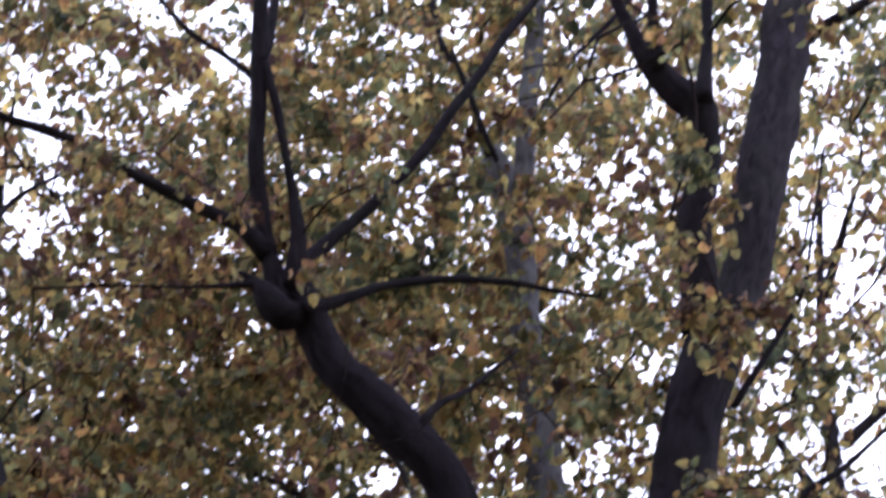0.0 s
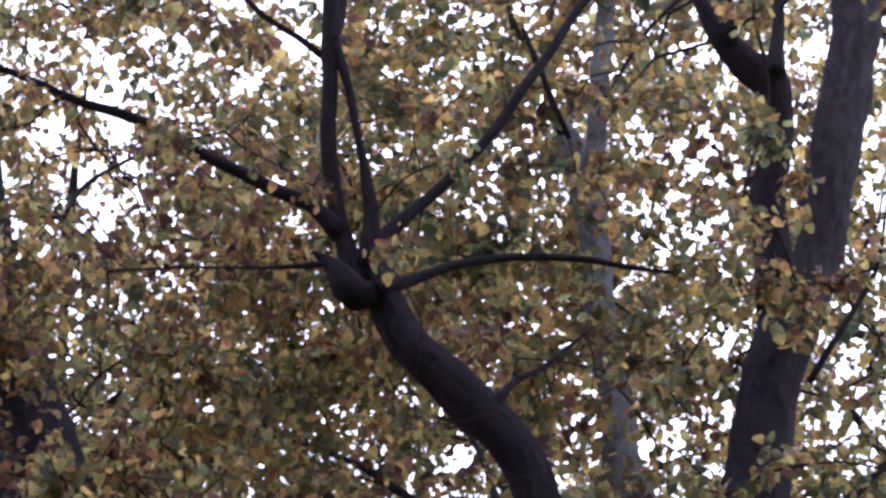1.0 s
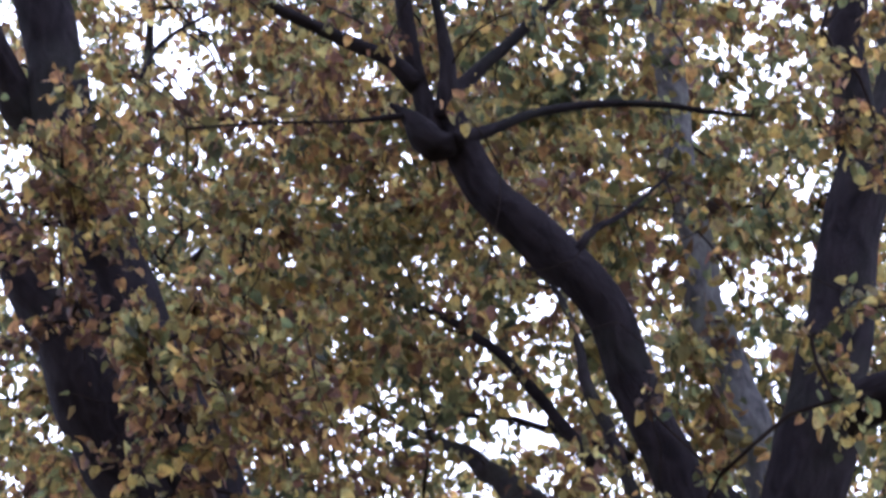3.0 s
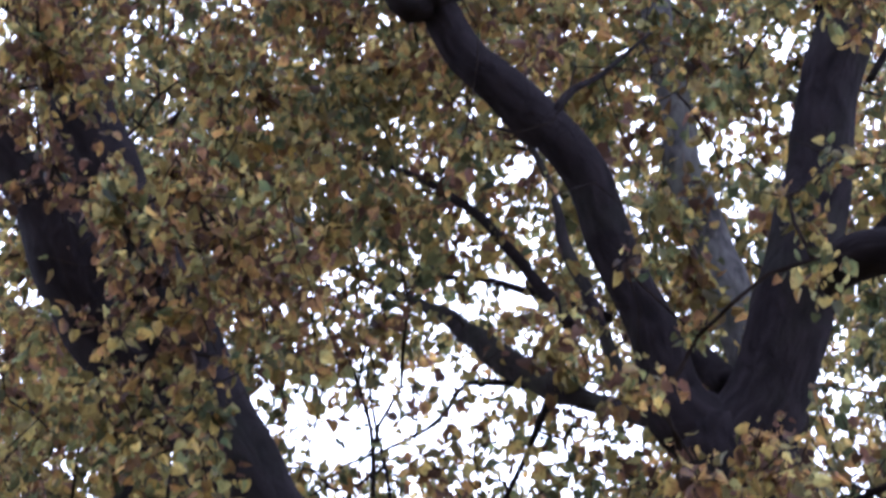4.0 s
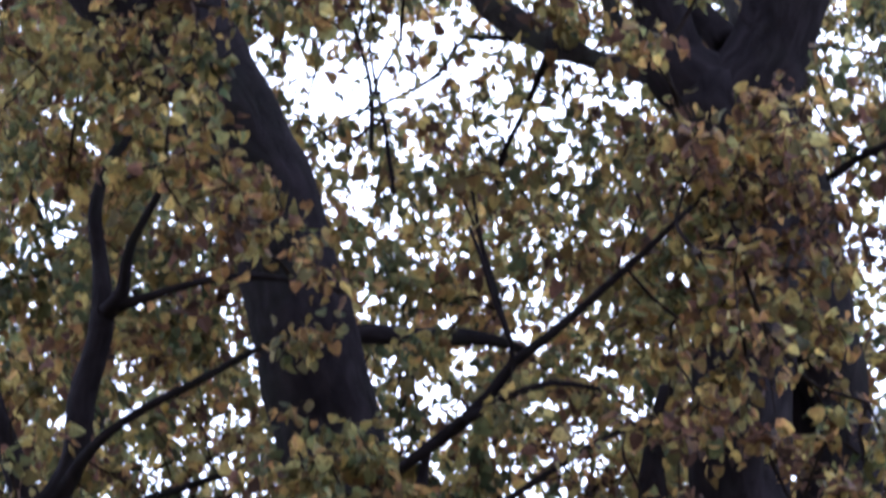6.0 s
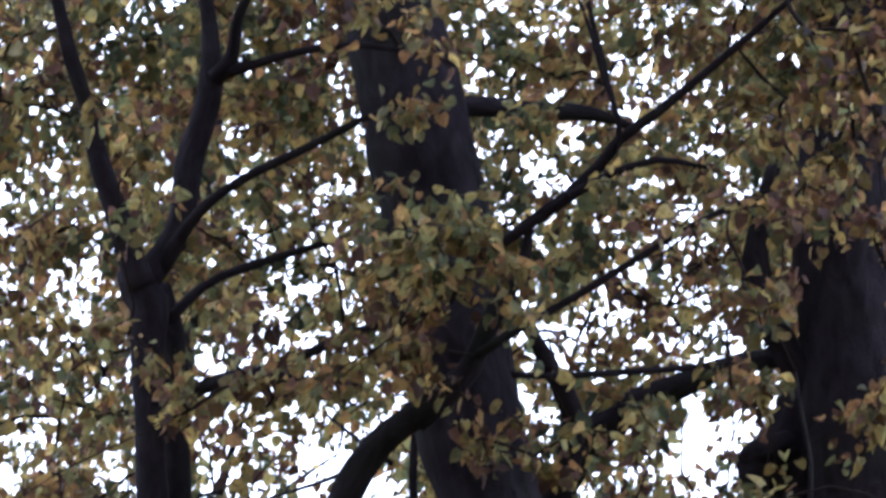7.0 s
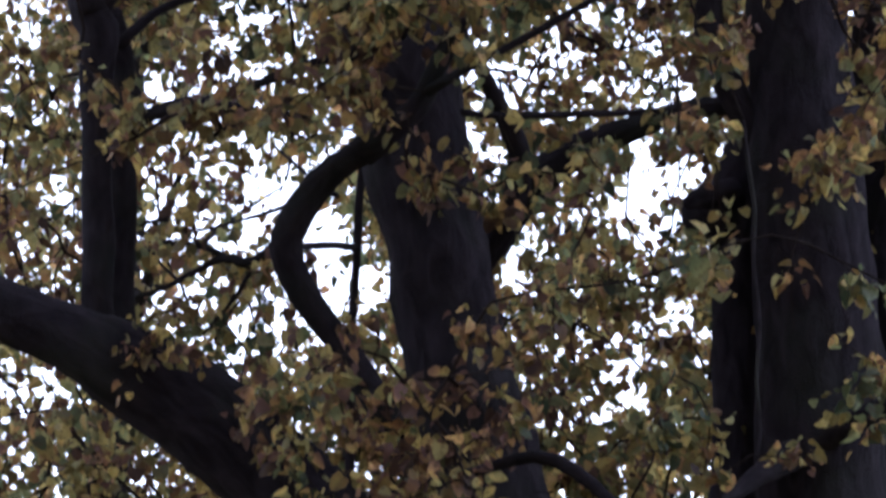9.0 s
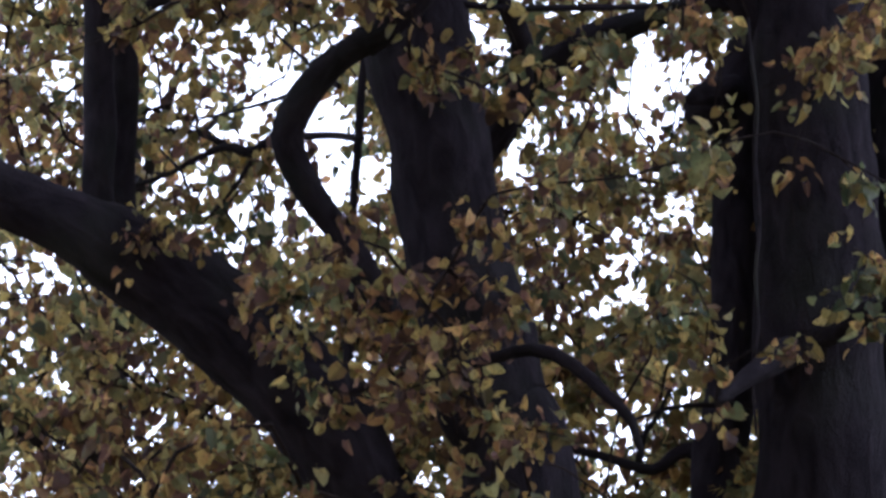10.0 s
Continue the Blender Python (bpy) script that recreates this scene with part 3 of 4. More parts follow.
limb("B", "branch", [(-1.263, 10.9, 2.99, 0.022), (-1.172, 10.87, 3.024, 0.02), (-0.923, 10.78, 3.078, 0.018), (-0.7, 10.7, 3.132, 0.022), (-0.48, 10.62, 3.185, 0.027), (-0.325, 10.56, 3.128, 0.028), (-0.19, 10.5, 3.017, 0.025), (-0.079, 10.45, 2.908, 0.021), (-0.036, 10.4, 2.777, 0.014)])
limb("B", "branch", [(-1.777, 12.8, 4.526, 0.035), (-1.972, 12.9, 4.405, 0.029), (-2.118, 12.95, 4.428, 0.02), (-2.405, 13.08, 4.308, 0.013), (-2.697, 13.2, 4.226, 0.009)])
limb("B", "branch", [(-2.113, 13, 4.452, 0.018), (-2.261, 13.12, 4.531, 0.016), (-2.455, 13.27, 4.574, 0.014), (-2.624, 13.4, 4.642, 0.009)])
limb("B", "branch", [(-2.359, 11.2, 2.623, 0.049), (-2.5, 11.14, 2.812, 0.034), (-2.654, 11.09, 2.81, 0.038), (-2.985, 11, 2.893, 0.03)])
limb("A", "limb", [(0.418, 12, 4.811, 0.068), (0.264, 11.95, 5.052, 0.068), (0.184, 11.91, 5.247, 0.068), (0.16, 11.88, 5.42, 0.061), (0.187, 11.84, 5.618, 0.048), (0.245, 11.8, 5.818, 0.032)])
limb("A", "ivy_stem", [(0.317, 11.62, 4.823, 0.006), (0.338, 11.62, 4.649, 0.008), (0.374, 11.62, 4.428, 0.008), (0.371, 11.62, 4.206, 0.008), (0.406, 11.62, 3.939, 0.008), (0.397, 11.62, 3.697, 0.008), (0.419, 11.62, 3.482, 0.008), (0.406, 11.62, 3.29, 0.006), (0.433, 11.62, 3.03, 0.006)], GREY_BARK, "thin grey climbing stem")
limb("B", "branch", [(-2.311, 11.1, 4.538, 0.043), (-2.172, 11.03, 4.596, 0.035), (-1.995, 10.95, 4.626, 0.032), (-1.819, 10.87, 4.615, 0.028), (-1.642, 10.79, 4.566, 0.021), (-1.446, 10.7, 4.529, 0.011)])

limb("B", "branch", [(-1.572, 11.60, 4.402, 0.012), (-1.815, 11.93, 4.401, 0.010), (-2.018, 12.27, 4.436, 0.008), (-2.217, 12.60, 4.469, 0.005)])
limb("B", "branch", [(-1.922, 12.60, 4.293, 0.012), (-1.990, 12.70, 4.213, 0.011), (-2.080, 12.80, 4.124, 0.008), (-2.184, 12.90, 4.032, 0.005)])
limb("B", "branch", [(-1.402, 11.50, 4.402, 0.013), (-1.529, 11.80, 4.529, 0.011), (-1.675, 12.10, 4.692, 0.009), (-1.827, 12.40, 4.861, 0.007)])
limb("B", "branch", [(-2.444, 12.80, 4.428, 0.005), (-2.351, 12.73, 4.333, 0.007), (-2.253, 12.67, 4.240, 0.008), (-2.195, 12.60, 4.120, 0.009)])
limb("A", "branch", [(-1.204, 13.20, 7.694, 0.012), (-1.221, 13.33, 8.152, 0.012), (-1.308, 13.47, 8.529, 0.011), (-1.399, 13.60, 8.848, 0.008)])
limb("A", "branch", [(-0.299, 14.00, 8.624, 0.014), (-0.507, 14.15, 8.778, 0.013), (-0.739, 14.30, 8.877, 0.010)])
limb("A", "branch", [(-1.197, 13.30, 6.983, 0.012), (-1.228, 13.40, 7.183, 0.010), (-1.326, 13.50, 7.422, 0.009), (-1.456, 13.60, 7.569, 0.006)])
limb("A", "branch", [(-0.480, 12.80, 6.395, 0.017), (-0.567, 12.97, 6.791, 0.014), (-0.648, 13.13, 7.171, 0.012), (-0.690, 13.30, 7.530, 0.007)])
limb("A", "branch", [(-1.093, 13.30, 7.486, 0.012), (-1.157, 13.40, 7.959, 0.011), (-1.212, 13.50, 8.279, 0.009), (-1.257, 13.60, 8.642, 0.008)])
limb("B", "branch", [(-2.458, 12.20, 10.636, 0.014), (-2.411, 12.43, 11.017, 0.014), (-2.292, 12.67, 11.335, 0.013), (-2.127, 12.90, 11.622, 0.010)])
limb("A", "branch", [(-0.974, 11.66, 11.231, 0.024), (-1.138, 11.57, 11.331, 0.020), (-1.316, 11.49, 11.431, 0.018), (-1.546, 11.40, 11.698, 0.014)])
limb("A", "branch", [(0.032, 12.30, 11.949, 0.015), (-0.011, 12.40, 12.328, 0.021), (-0.093, 12.50, 12.705, 0.024)])
limb("A", "branch", [(0.327, 12.60, 11.365, 0.016), (0.243, 12.53, 11.574, 0.018), (0.184, 12.47, 11.759, 0.019), (0.087, 12.40, 12.023, 0.013)])
limb("A", "branch", [(0.552, 12.70, 11.725, 0.010), (0.810, 12.80, 12.269, 0.013), (1.053, 12.90, 12.633, 0.015), (1.250, 13.00, 12.986, 0.016)])
limb("A", "branch", [(0.033, 12.27, 4.600, 0.006), (0.024, 12.25, 4.486, 0.005), (0.009, 12.24, 4.373, 0.004)])
limb("A", "branch", [(-0.057, 12.50, 2.957, 0.018), (-0.035, 12.47, 3.106, 0.015), (0.024, 12.43, 3.195, 0.011), (0.068, 12.40, 3.307, 0.008)])
# ---- trees behind: trunks and limbs grown by rule ----
def grow(tree, x, y, height, seed):
    rnd = random.Random(seed)
    trunk = [(x, y, -0.1, 0.34), (x, y, 0.5, 0.24)] + [(x + rnd.uniform(-0.12, 0.12), y + rnd.uniform(-0.2, 0.2), z, 0.22 * (1 - z / height) + 0.02)
                                                  for z in np.arange(2, height, 1.5)]
    limb(tree, "trunk", trunk)
    for i in range(16):
        z = 3.0 + (height - 4.0) * i / 16 + rnd.uniform(-0.3, 0.3)
        turn, reach = i * 2.4 + rnd.uniform(-0.4, 0.4), rnd.uniform(1.8, 3.2) * (1 - 0.4 * z / height)
        rise = rnd.uniform(0.4, 0.9)
        limb(tree, "limb", [(x + reach * s * math.cos(turn), y + reach * s * math.sin(turn), z + rise * reach * s - 0.15 * s * s * reach, 0.05 * (1 - s) + 0.008)
                            for s in (0, 0.33, 0.66, 1)])


grow("C", -3.9, 19.5, 17, 3)
grow("D", 3.4, 20.5, 18, 5)

# Thin places and holes of the canopy, placed to fit the camera's view, on the plane of the trunks: x, z, half width,
# half height, strength.
OPEN_TOP = [(-1.95, 11.48, 0.36, 0.27, 0.8), (2.16, 10.78, 0.30, 0.90, 0.45), (1.07, 10.22, 0.16, 0.39, 0.4), (-2.16, 10.63, 0.20, 0.19, 0.75), (-2.26, 10.74, 0.16, 0.24, 0.6), (0.15, 10.89, 0.11, 0.14, 0.5), (0.92, 10.82, 0.15, 0.31, 0.65), (0.77, 10.33, 0.16, 0.10, 0.6), (1.18, 10.17, 0.07, 0.15, 0.8), (2.15, 10.32, 0.21, 0.37, 0.85), (1.95, 8.99, 0.25, 0.27, 0.9), (1.65, 9.48, 0.09, 0.19, 0.8), (0.64, 8.97, 0.10, 0.16, 0.8), (0.29, 9.18, 0.09, 0.15, 0.7), (2.25, 11.25, 0.19, 0.22, 0.6), (-1.04, 11.91, 0.08, 0.15, 0.6), (0.09, 11.94, 0.14, 0.11, 0.5), (0.74, 11.62, 0.11, 0.11, 0.6)]
OPEN_UPPER = [(-0.46, 8.28, 0.17, 0.17, 0.7), (1.00, 10.78, 0.16, 0.20, 0.7), (0.65, 8.95, 0.09, 0.26, 0.85), (-3.07, 9.28, 0.10, 0.19, 0.6), (-3.08, 9.88, 0.08, 0.16, 0.6), (-3.03, 8.58, 0.10, 0.18, 0.6), (-0.47, 8.41, 0.15, 0.13, 0.85), (-0.62, 8.14, 0.24, 0.11, 0.7), (-0.74, 7.68, 0.29, 0.16, 1), (-1.23, 7.47, 0.26, 0.16, 1), (-1.56, 7.82, 0.12, 0.11, 0.7), (-0.40, 7.97, 0.12, 0.14, 0.6), (0.01, 7.50, 0.13, 0.11, 0.9), (0.67, 8.86, 0.10, 0.23, 0.9), (1.40, 8.58, 0.07, 0.17, 0.7), (1.34, 7.98, 0.07, 0.11, 0.8), (1.02, 7.42, 0.10, 0.11, 0.7), (-0.31, 8.92, 0.09, 0.12, 0.7), (0.27, 9.25, 0.09, 0.15, 0.7), (-2.44, 9.98, 0.11, 0.10, 0.6)]
OPEN_MIDDLE = [(-0.65, 8.19, 0.12, 0.13, 0.9), (-0.88, 7.68, 0.28, 0.17, 1.2), (-1.34, 7.58, 0.18, 0.15, 1.2), (-0.56, 7.24, 0.12, 0.16, 0.9), (-1.14, 6.86, 0.14, 0.19, 1.6), (-1.31, 7.25, 0.14, 0.11, 0.9), (-0.04, 7.46, 0.14, 0.16, 0.75), (-0.14, 6.82, 0.08, 0.13, 0.8), (1.21, 6.70, 0.09, 0.41, 1), (-1.93, 6.66, 0.11, 0.12, 0.8), (-0.39, 6.43, 0.12, 0.11, 0.7), (0.06, 6.49, 0.14, 0.09, 0.6), (-0.82, 5.90, 0.17, 0.18, 0.7), (-0.74, 5.46, 0.09, 0.09, 0.7), (-0.36, 6.42, 0.09, 0.07, 0.7), (-0.54, 5.77, 0.10, 0.08, 0.7), (-2.83, 6.54, 0.09, 0.05, 0.7), (-1.12, 6.66, 0.09, 0.15, 0.8)]
OPEN_LOW = [(-3.18, 5.10, 0.11, 0.15, 0.8), (-2.85, 5.21, 0.09, 0.20, 0.8), (-2.67, 4.86, 0.07, 0.10, 0.7), (-2.22, 5.07, 0.14, 0.10, 0.7), (-1.82, 5.36, 0.11, 0.12, 0.8), (-1.63, 5.04, 0.09, 0.09, 0.8), (-2.20, 4.65, 0.11, 0.12, 0.8), (-1.66, 4.68, 0.13, 0.14, 0.9), (-0.06, 5.19, 0.18, 0.19, 0.75), (-0.76, 4.99, 0.06, 0.12, 0.8), (-0.18, 5.49, 0.09, 0.09, 0.6), (-2.83, 5.26, 0.09, 0.17, 0.8), (-2.72, 4.16, 0.11, 0.09, 0.6), (-2.25, 5.06, 0.11, 0.07, 0.7), (-1.66, 5.10, 0.09, 0.09, 0.9), (0.06, 5.22, 0.09, 0.14, 0.8), (-0.41, 5.77, 0.09, 0.10, 0.8), (-2.23, 5.37, 0.11, 0.10, 0.6)]
OPEN_LOWEST = [(-2.00, 4.39, 0.29, 0.13, 1.5), (-1.82, 3.93, 0.21, 0.16, 1.7), (-2.18, 4.12, 0.13, 0.11, 0.9), (-1.48, 4.19, 0.11, 0.26, 2), (-1.29, 4.10, 0.08, 0.19, 2), (-0.07, 4.64, 0.17, 0.17, 1.7), (-0.37, 4.53, 0.12, 0.08, 0.7), (-0.66, 4.27, 0.07, 0.08, 0.6), (0.10, 4.27, 0.05, 0.07, 0.6), (-0.85, 4.70, 0.07, 0.14, 0.8), (-0.12, 3.79, 0.07, 0.05, 0.35), (-2.81, 3.66, 0.16, 0.10, 0.9), (-2.57, 3.24, 0.24, 0.10, 0.8), (-2.81, 3.13, 0.11, 0.09, 0.7), (-0.16, 3.03, 0.13, 0.08, 0.9), (0.01, 3.00, 0.09, 0.06, 0.9), (-0.20, 2.85, 0.19, 0.06, 0.8), (-1.03, 2.86, 0.06, 0.09, 0.5), (-1.94, 4.59, 0.27, 0.09, 0.6), (-0.41, 3.74, 0.05, 0.05, 0.5)]
LEAFY_A = [(1.48, 9.84, 0.20, 0.18, 1), (1.32, 10.92, 0.08, 0.25, 0.5), (-1.87, 10.99, 0.13, 0.13, 0.7), (1.36, 10.46, 0.14, 0.14, 0.4), (-2.69, 9.81, 0.22, 0.66, 0.7), (-2.86, 9.68, 0.32, 0.20, 0.6), (-2.17, 8.72, 0.41, 0.36, 0.6), (1.23, 9.42, 0.16, 0.19, 0.25), (1.17, 8.53, 0.13, 0.12, 0.5), (-2.14, 8.59, 0.51, 0.30, 0.6), (-1.98, 7.91, 0.20, 0.20, 0.5), (1.15, 8.56, 0.13, 0.18, 0.4), (0.19, 8.27, 0.07, 0.11, 0.5), (-2.36, 7.66, 0.50, 0.62, 0.45), (0.66, 6.67, 0.38, 0.26, 1.2), (0.64, 6.27, 0.40, 0.25, 1), (0.46, 7.83, 0.07, 0.10, 0.6), (-1.60, 6.85, 0.14, 0.18, 0.7)]
LEAFY_B = [(1.07, 8.04, 0.07, 0.34, 0.4), (-1.27, 5.52, 0.25, 0.17, 1.1), (0.99, 5.50, 0.21, 0.44, 0.8), (-1.63, 7.11, 0.24, 0.16, 0.6), (-1.35, 5.36, 0.28, 0.32, 0.8), (-1.48, 6.10, 0.21, 0.15, 0.3), (0.52, 6.38, 0.19, 0.25, 0.4), (0.29, 5.67, 0.10, 0.24, 0.6), (-1.51, 6.49, 0.21, 0.21, 0.3), (0.66, 4.78, 0.16, 0.14, 0.8), (-1.08, 4.73, 0.11, 0.14, 0.35), (-1.29, 5.43, 0.21, 0.29, 0.6), (-1.10, 4.64, 0.14, 0.19, 0.25), (0.23, 5.65, 0.21, 0.17, 0.45), (0.54, 4.81, 0.18, 0.08, 1), (-2.03, 4.89, 0.34, 0.08, 1.2), (0.81, 5.08, 0.09, 0.48, 0.7), (-2.51, 4.79, 0.14, 0.10, 0.4)]
LEAFY_C = [(-2.37, 3.87, 0.25, 0.13, 2), (-1.45, 3.69, 0.25, 0.16, 1.2), (-0.91, 3.41, 0.44, 0.18, 0.6), (-0.64, 2.91, 0.55, 0.15, 0.6), (-2.40, 2.92, 0.45, 0.14, 0.9), (0.79, 3.74, 0.13, 0.09, 0.8), (0.36, 3.37, 0.13, 0.13, 0.23), (0.45, 4.29, 0.13, 0.14, 0.23), (-0.81, 3.87, 0.13, 0.14, 0.4), (-0.28, 4.75, 0.27, 0.07, 0.6), (-0.48, 4.71, 0.27, 0.12, 0.5), (-0.11, 4.93, 0.25, 0.07, 0.5), (-0.78, 6.17, 0.21, 0.08, 0.7), (0.17, 5.41, 0.09, 0.22, 0.8), (0.69, 7.17, 0.31, 0.12, 1.1), (0.47, 7.00, 0.26, 0.13, 1), (0.95, 7.39, 0.12, 0.11, 0.8), (0.07, 7.53, 0.22, 0.12, 1)]
LEAFY_D = [(1.37, 10.72, 0.11, 0.21, 0.5), (-1.93, 11.02, 0.11, 0.11, 0.3), (0.03, 9.47, 0.10, 0.12, 0.6), (0.42, 10.42, 0.11, 0.20, 0.5), (1.14, 8.75, 0.15, 0.15, 0.5), (-0.66, 10.13, 0.11, 0.13, 0.3), (-1.49, 3.09, 0.13, 0.25, 0.7), (-0.85, 3.66, 0.22, 0.23, 0.8), (0.57, 4.76, 0.14, 0.09, 0.7), (0.31, 3.49, 0.08, 0.07, 0.32), (0.53, 3.35, 0.13, 0.07, 0.23), (-1.67, 3.63, 0.16, 0.11, 0.6)]
DENSE_A = [(-1.85, 9.28, 0.46, 0.42, 1), (-1.14, 9.78, 0.47, 0.43, 0.6), (-0.26, 9.68, 0.28, 0.34, 0.4), (-1.81, 9.36, 0.70, 0.56, 0.8), (-2.23, 8.72, 0.57, 0.40, 1), (-1.66, 8.98, 0.69, 0.54, 1), (-1.54, 8.92, 0.57, 0.54, 1), (-2.24, 8.41, 0.56, 0.53, 0.8), (-2.49, 7.45, 0.33, 0.62, 0.8), (-0.05, 7.10, 0.21, 0.14, 0.6), (-0.19, 6.79, 0.21, 0.18, 0.6), (-0.33, 4.03, 0.24, 0.18, 0.8), (-0.30, 3.54, 0.28, 0.24, 1.2), (0.06, 3.70, 0.16, 0.24, 1), (-1.38, 2.90, 0.49, 0.20, 1.2), (-2.24, 2.86, 0.50, 0.16, 1), (-0.66, 3.18, 0.39, 0.30, 1), (-2.06, 4.91, 0.24, 0.09, 0.8)]
DENSE_B = [(-2.57, 6.45, 0.21, 0.35, 0.7), (-1.45, 10.33, 0.48, 0.45, 0.5), (-0.40, 11.06, 0.30, 0.47, 0.6), (-0.22, 9.50, 0.35, 0.33, 0.7), (-0.21, 9.53, 0.28, 0.17, 0.7), (-0.54, 9.03, 0.27, 0.21, 0.5), (1.03, 7.44, 0.17, 0.19, 0.6), (-0.31, 6.23, 0.31, 0.18, 0.5), (-0.25, 5.58, 0.31, 0.13, 0.6), (-1.92, 5.55, 0.31, 0.18, 0.4), (-1.38, 3.00, 0.29, 0.20, 1), (-1.74, 2.76, 0.39, 0.12, 1), (-0.55, 11.26, 0.37, 0.48, 0.5), (-0.67, 10.68, 0.24, 0.18, 0.5), (-3.14, 6.40, 0.30, 0.31, 0.9), (-2.60, 6.42, 0.26, 0.23, 0.5), (-0.42, 6.39, 0.31, 0.14, 0.6), (-2.63, 6.43, 0.19, 0.23, 0.7)]
DENSE_C = [(-0.32, 3.81, 0.24, 0.10, 1), (-0.06, 3.65, 0.20, 0.12, 1), (-0.93, 10.00, 0.47, 0.44, 0.6), (-0.94, 9.20, 0.46, 0.27, 0.6), (-2.47, 7.19, 0.44, 0.29, 0.8), (0.34, 10.02, 0.36, 0.35, 0.6), (-0.79, 11.24, 0.37, 0.32, 0.4), (1.69, 11.26, 0.38, 0.32, 0.3), (0.75, 9.51, 0.23, 0.28, 0.5), (0.12, 3.90, 0.09, 0.18, 1), (-2.01, 3.08, 0.12, 0.08, 1.2), (0.08, 3.18, 0.10, 0.08, 1), (-0.34, 9.67, 0.12, 0.13, 0.8), (-1.26, 10.27, 0.14, 0.13, 0.8), (-0.29, 9.51, 0.12, 0.11, 0.8)]
# Bare stretches of bough, with no shoots before them.
BARE_A = [(-2.08, 3.45, 0.24, 0.11, 1), (-2.64, 3.77, 0.16, 0.09, 1), (-1.60, 4.17, 0.11, 0.23, 1), (-1.47, 3.97, 0.08, 0.12, 1), (0.06, 8.54, 0.12, 0.34, 0.9), (-0.26, 9.27, 0.21, 0.19, 0.9), (-0.55, 9.59, 0.14, 0.14, 0.9), (-0.88, 9.99, 0.12, 0.14, 0.8), (-0.97, 4.11, 0.16, 0.18, 0.6), (-1.01, 4.36, 0.16, 0.16, 0.6), (0.61, 4.00, 0.20, 0.12, 0.8), (0.57, 4.30, 0.22, 0.18, 0.8), (0.66, 3.14, 0.22, 0.12, 0.7), (-1.32, 5.96, 0.15, 0.11, 0.8), (-1.21, 5.90, 0.10, 0.11, 0.8), (0.53, 7.52, 0.18, 0.10, 0.8), (0.93, 7.90, 0.13, 0.30, 0.6), (0.20, 7.93, 0.11, 0.32, 0.8)]
BARE_B = [(1.22, 9.08, 0.14, 0.22, 0.8), (-2.60, 8.59, 0.16, 0.18, 1), (-2.47, 9.25, 0.15, 0.21, 0.8), (-1.67, 7.72, 0.09, 0.17, 0.8), (-1.50, 7.17, 0.11, 0.21, 0.8), (-1.13, 2.91, 0.12, 0.10, 0.7), (-1.90, 3.27, 0.12, 0.14, 0.9), (-0.93, 2.84, 0.12, 0.10, 0.8)]
BARE_C = [(-1.92, 3.80, 0.11, 0.11, 1), (-2.35, 3.53, 0.29, 0.24, 0.8), (-2.76, 3.91, 0.18, 0.14, 0.8), (0.13, 4.51, 0.09, 0.13, 1), (0.35, 3.89, 0.06, 0.30, 0.7), (0.69, 4.55, 0.10, 0.09, 1), (0.59, 3.95, 0.17, 0.19, 1), (0.58, 5.21, 0.20, 0.22, 1), (0.39, 3.92, 0.10, 0.19, 1), (-1.65, 7.29, 0.14, 0.21, 0.75), (-1.81, 8.06, 0.10, 0.13, 0.65), (-2.04, 8.50, 0.09, 0.08, 0.6)]
BARE = np.array(BARE_A + BARE_B + BARE_C)
# How full of leaf the crowns are, tuned to brightness in the camera's view, by x (-3.3 to 2.4 m) and height (2.6 to
# 12.2 m) on the plane of the trunks.
FULL_LOW = [(0.84, 0.74, 1.92, 1.13, 2.19, 1.48, 1.07),
            (1.20, 1.31, 2.26, 1.34, 2.51, 2.20, 1.08),
            (1.20, 1.33, 1.57, 0.85, 1.46, 1.33, 1.05),
            (1.14, 0.90, 0.99, 0.97, 1.22, 1.31, 0.98),
            (1.55, 1.49, 0.82, 1.40, 1.47, 1.25, 0.92),
            (1.42, 2.02, 1.62, 1.64, 0.89, 0.63, 0.88),
            (1.57, 1.90, 0.98, 0.86, 1.04, 1.21, 0.96)]
FULL_HIGH = [(1.57, 1.80, 1.47, 0.94, 1.63, 1.85, 0.98),
            (1.02, 0.82, 2.11, 1.72, 1.07, 0.87, 0.62),
            (0.88, 0.83, 2.13, 2.44, 2.04, 0.98, 0.74),
            (0.64, 0.70, 1.12, 1.66, 1.31, 1.06, 1.01),
            (0.89, 1.12, 1.67, 2.51, 1.42, 1.68, 1.51),
            (1.17, 1.41, 1.74, 2.27, 1.64, 1.37, 1.26)]
FULLNESS = np.array(FULL_LOW + FULL_HIGH)

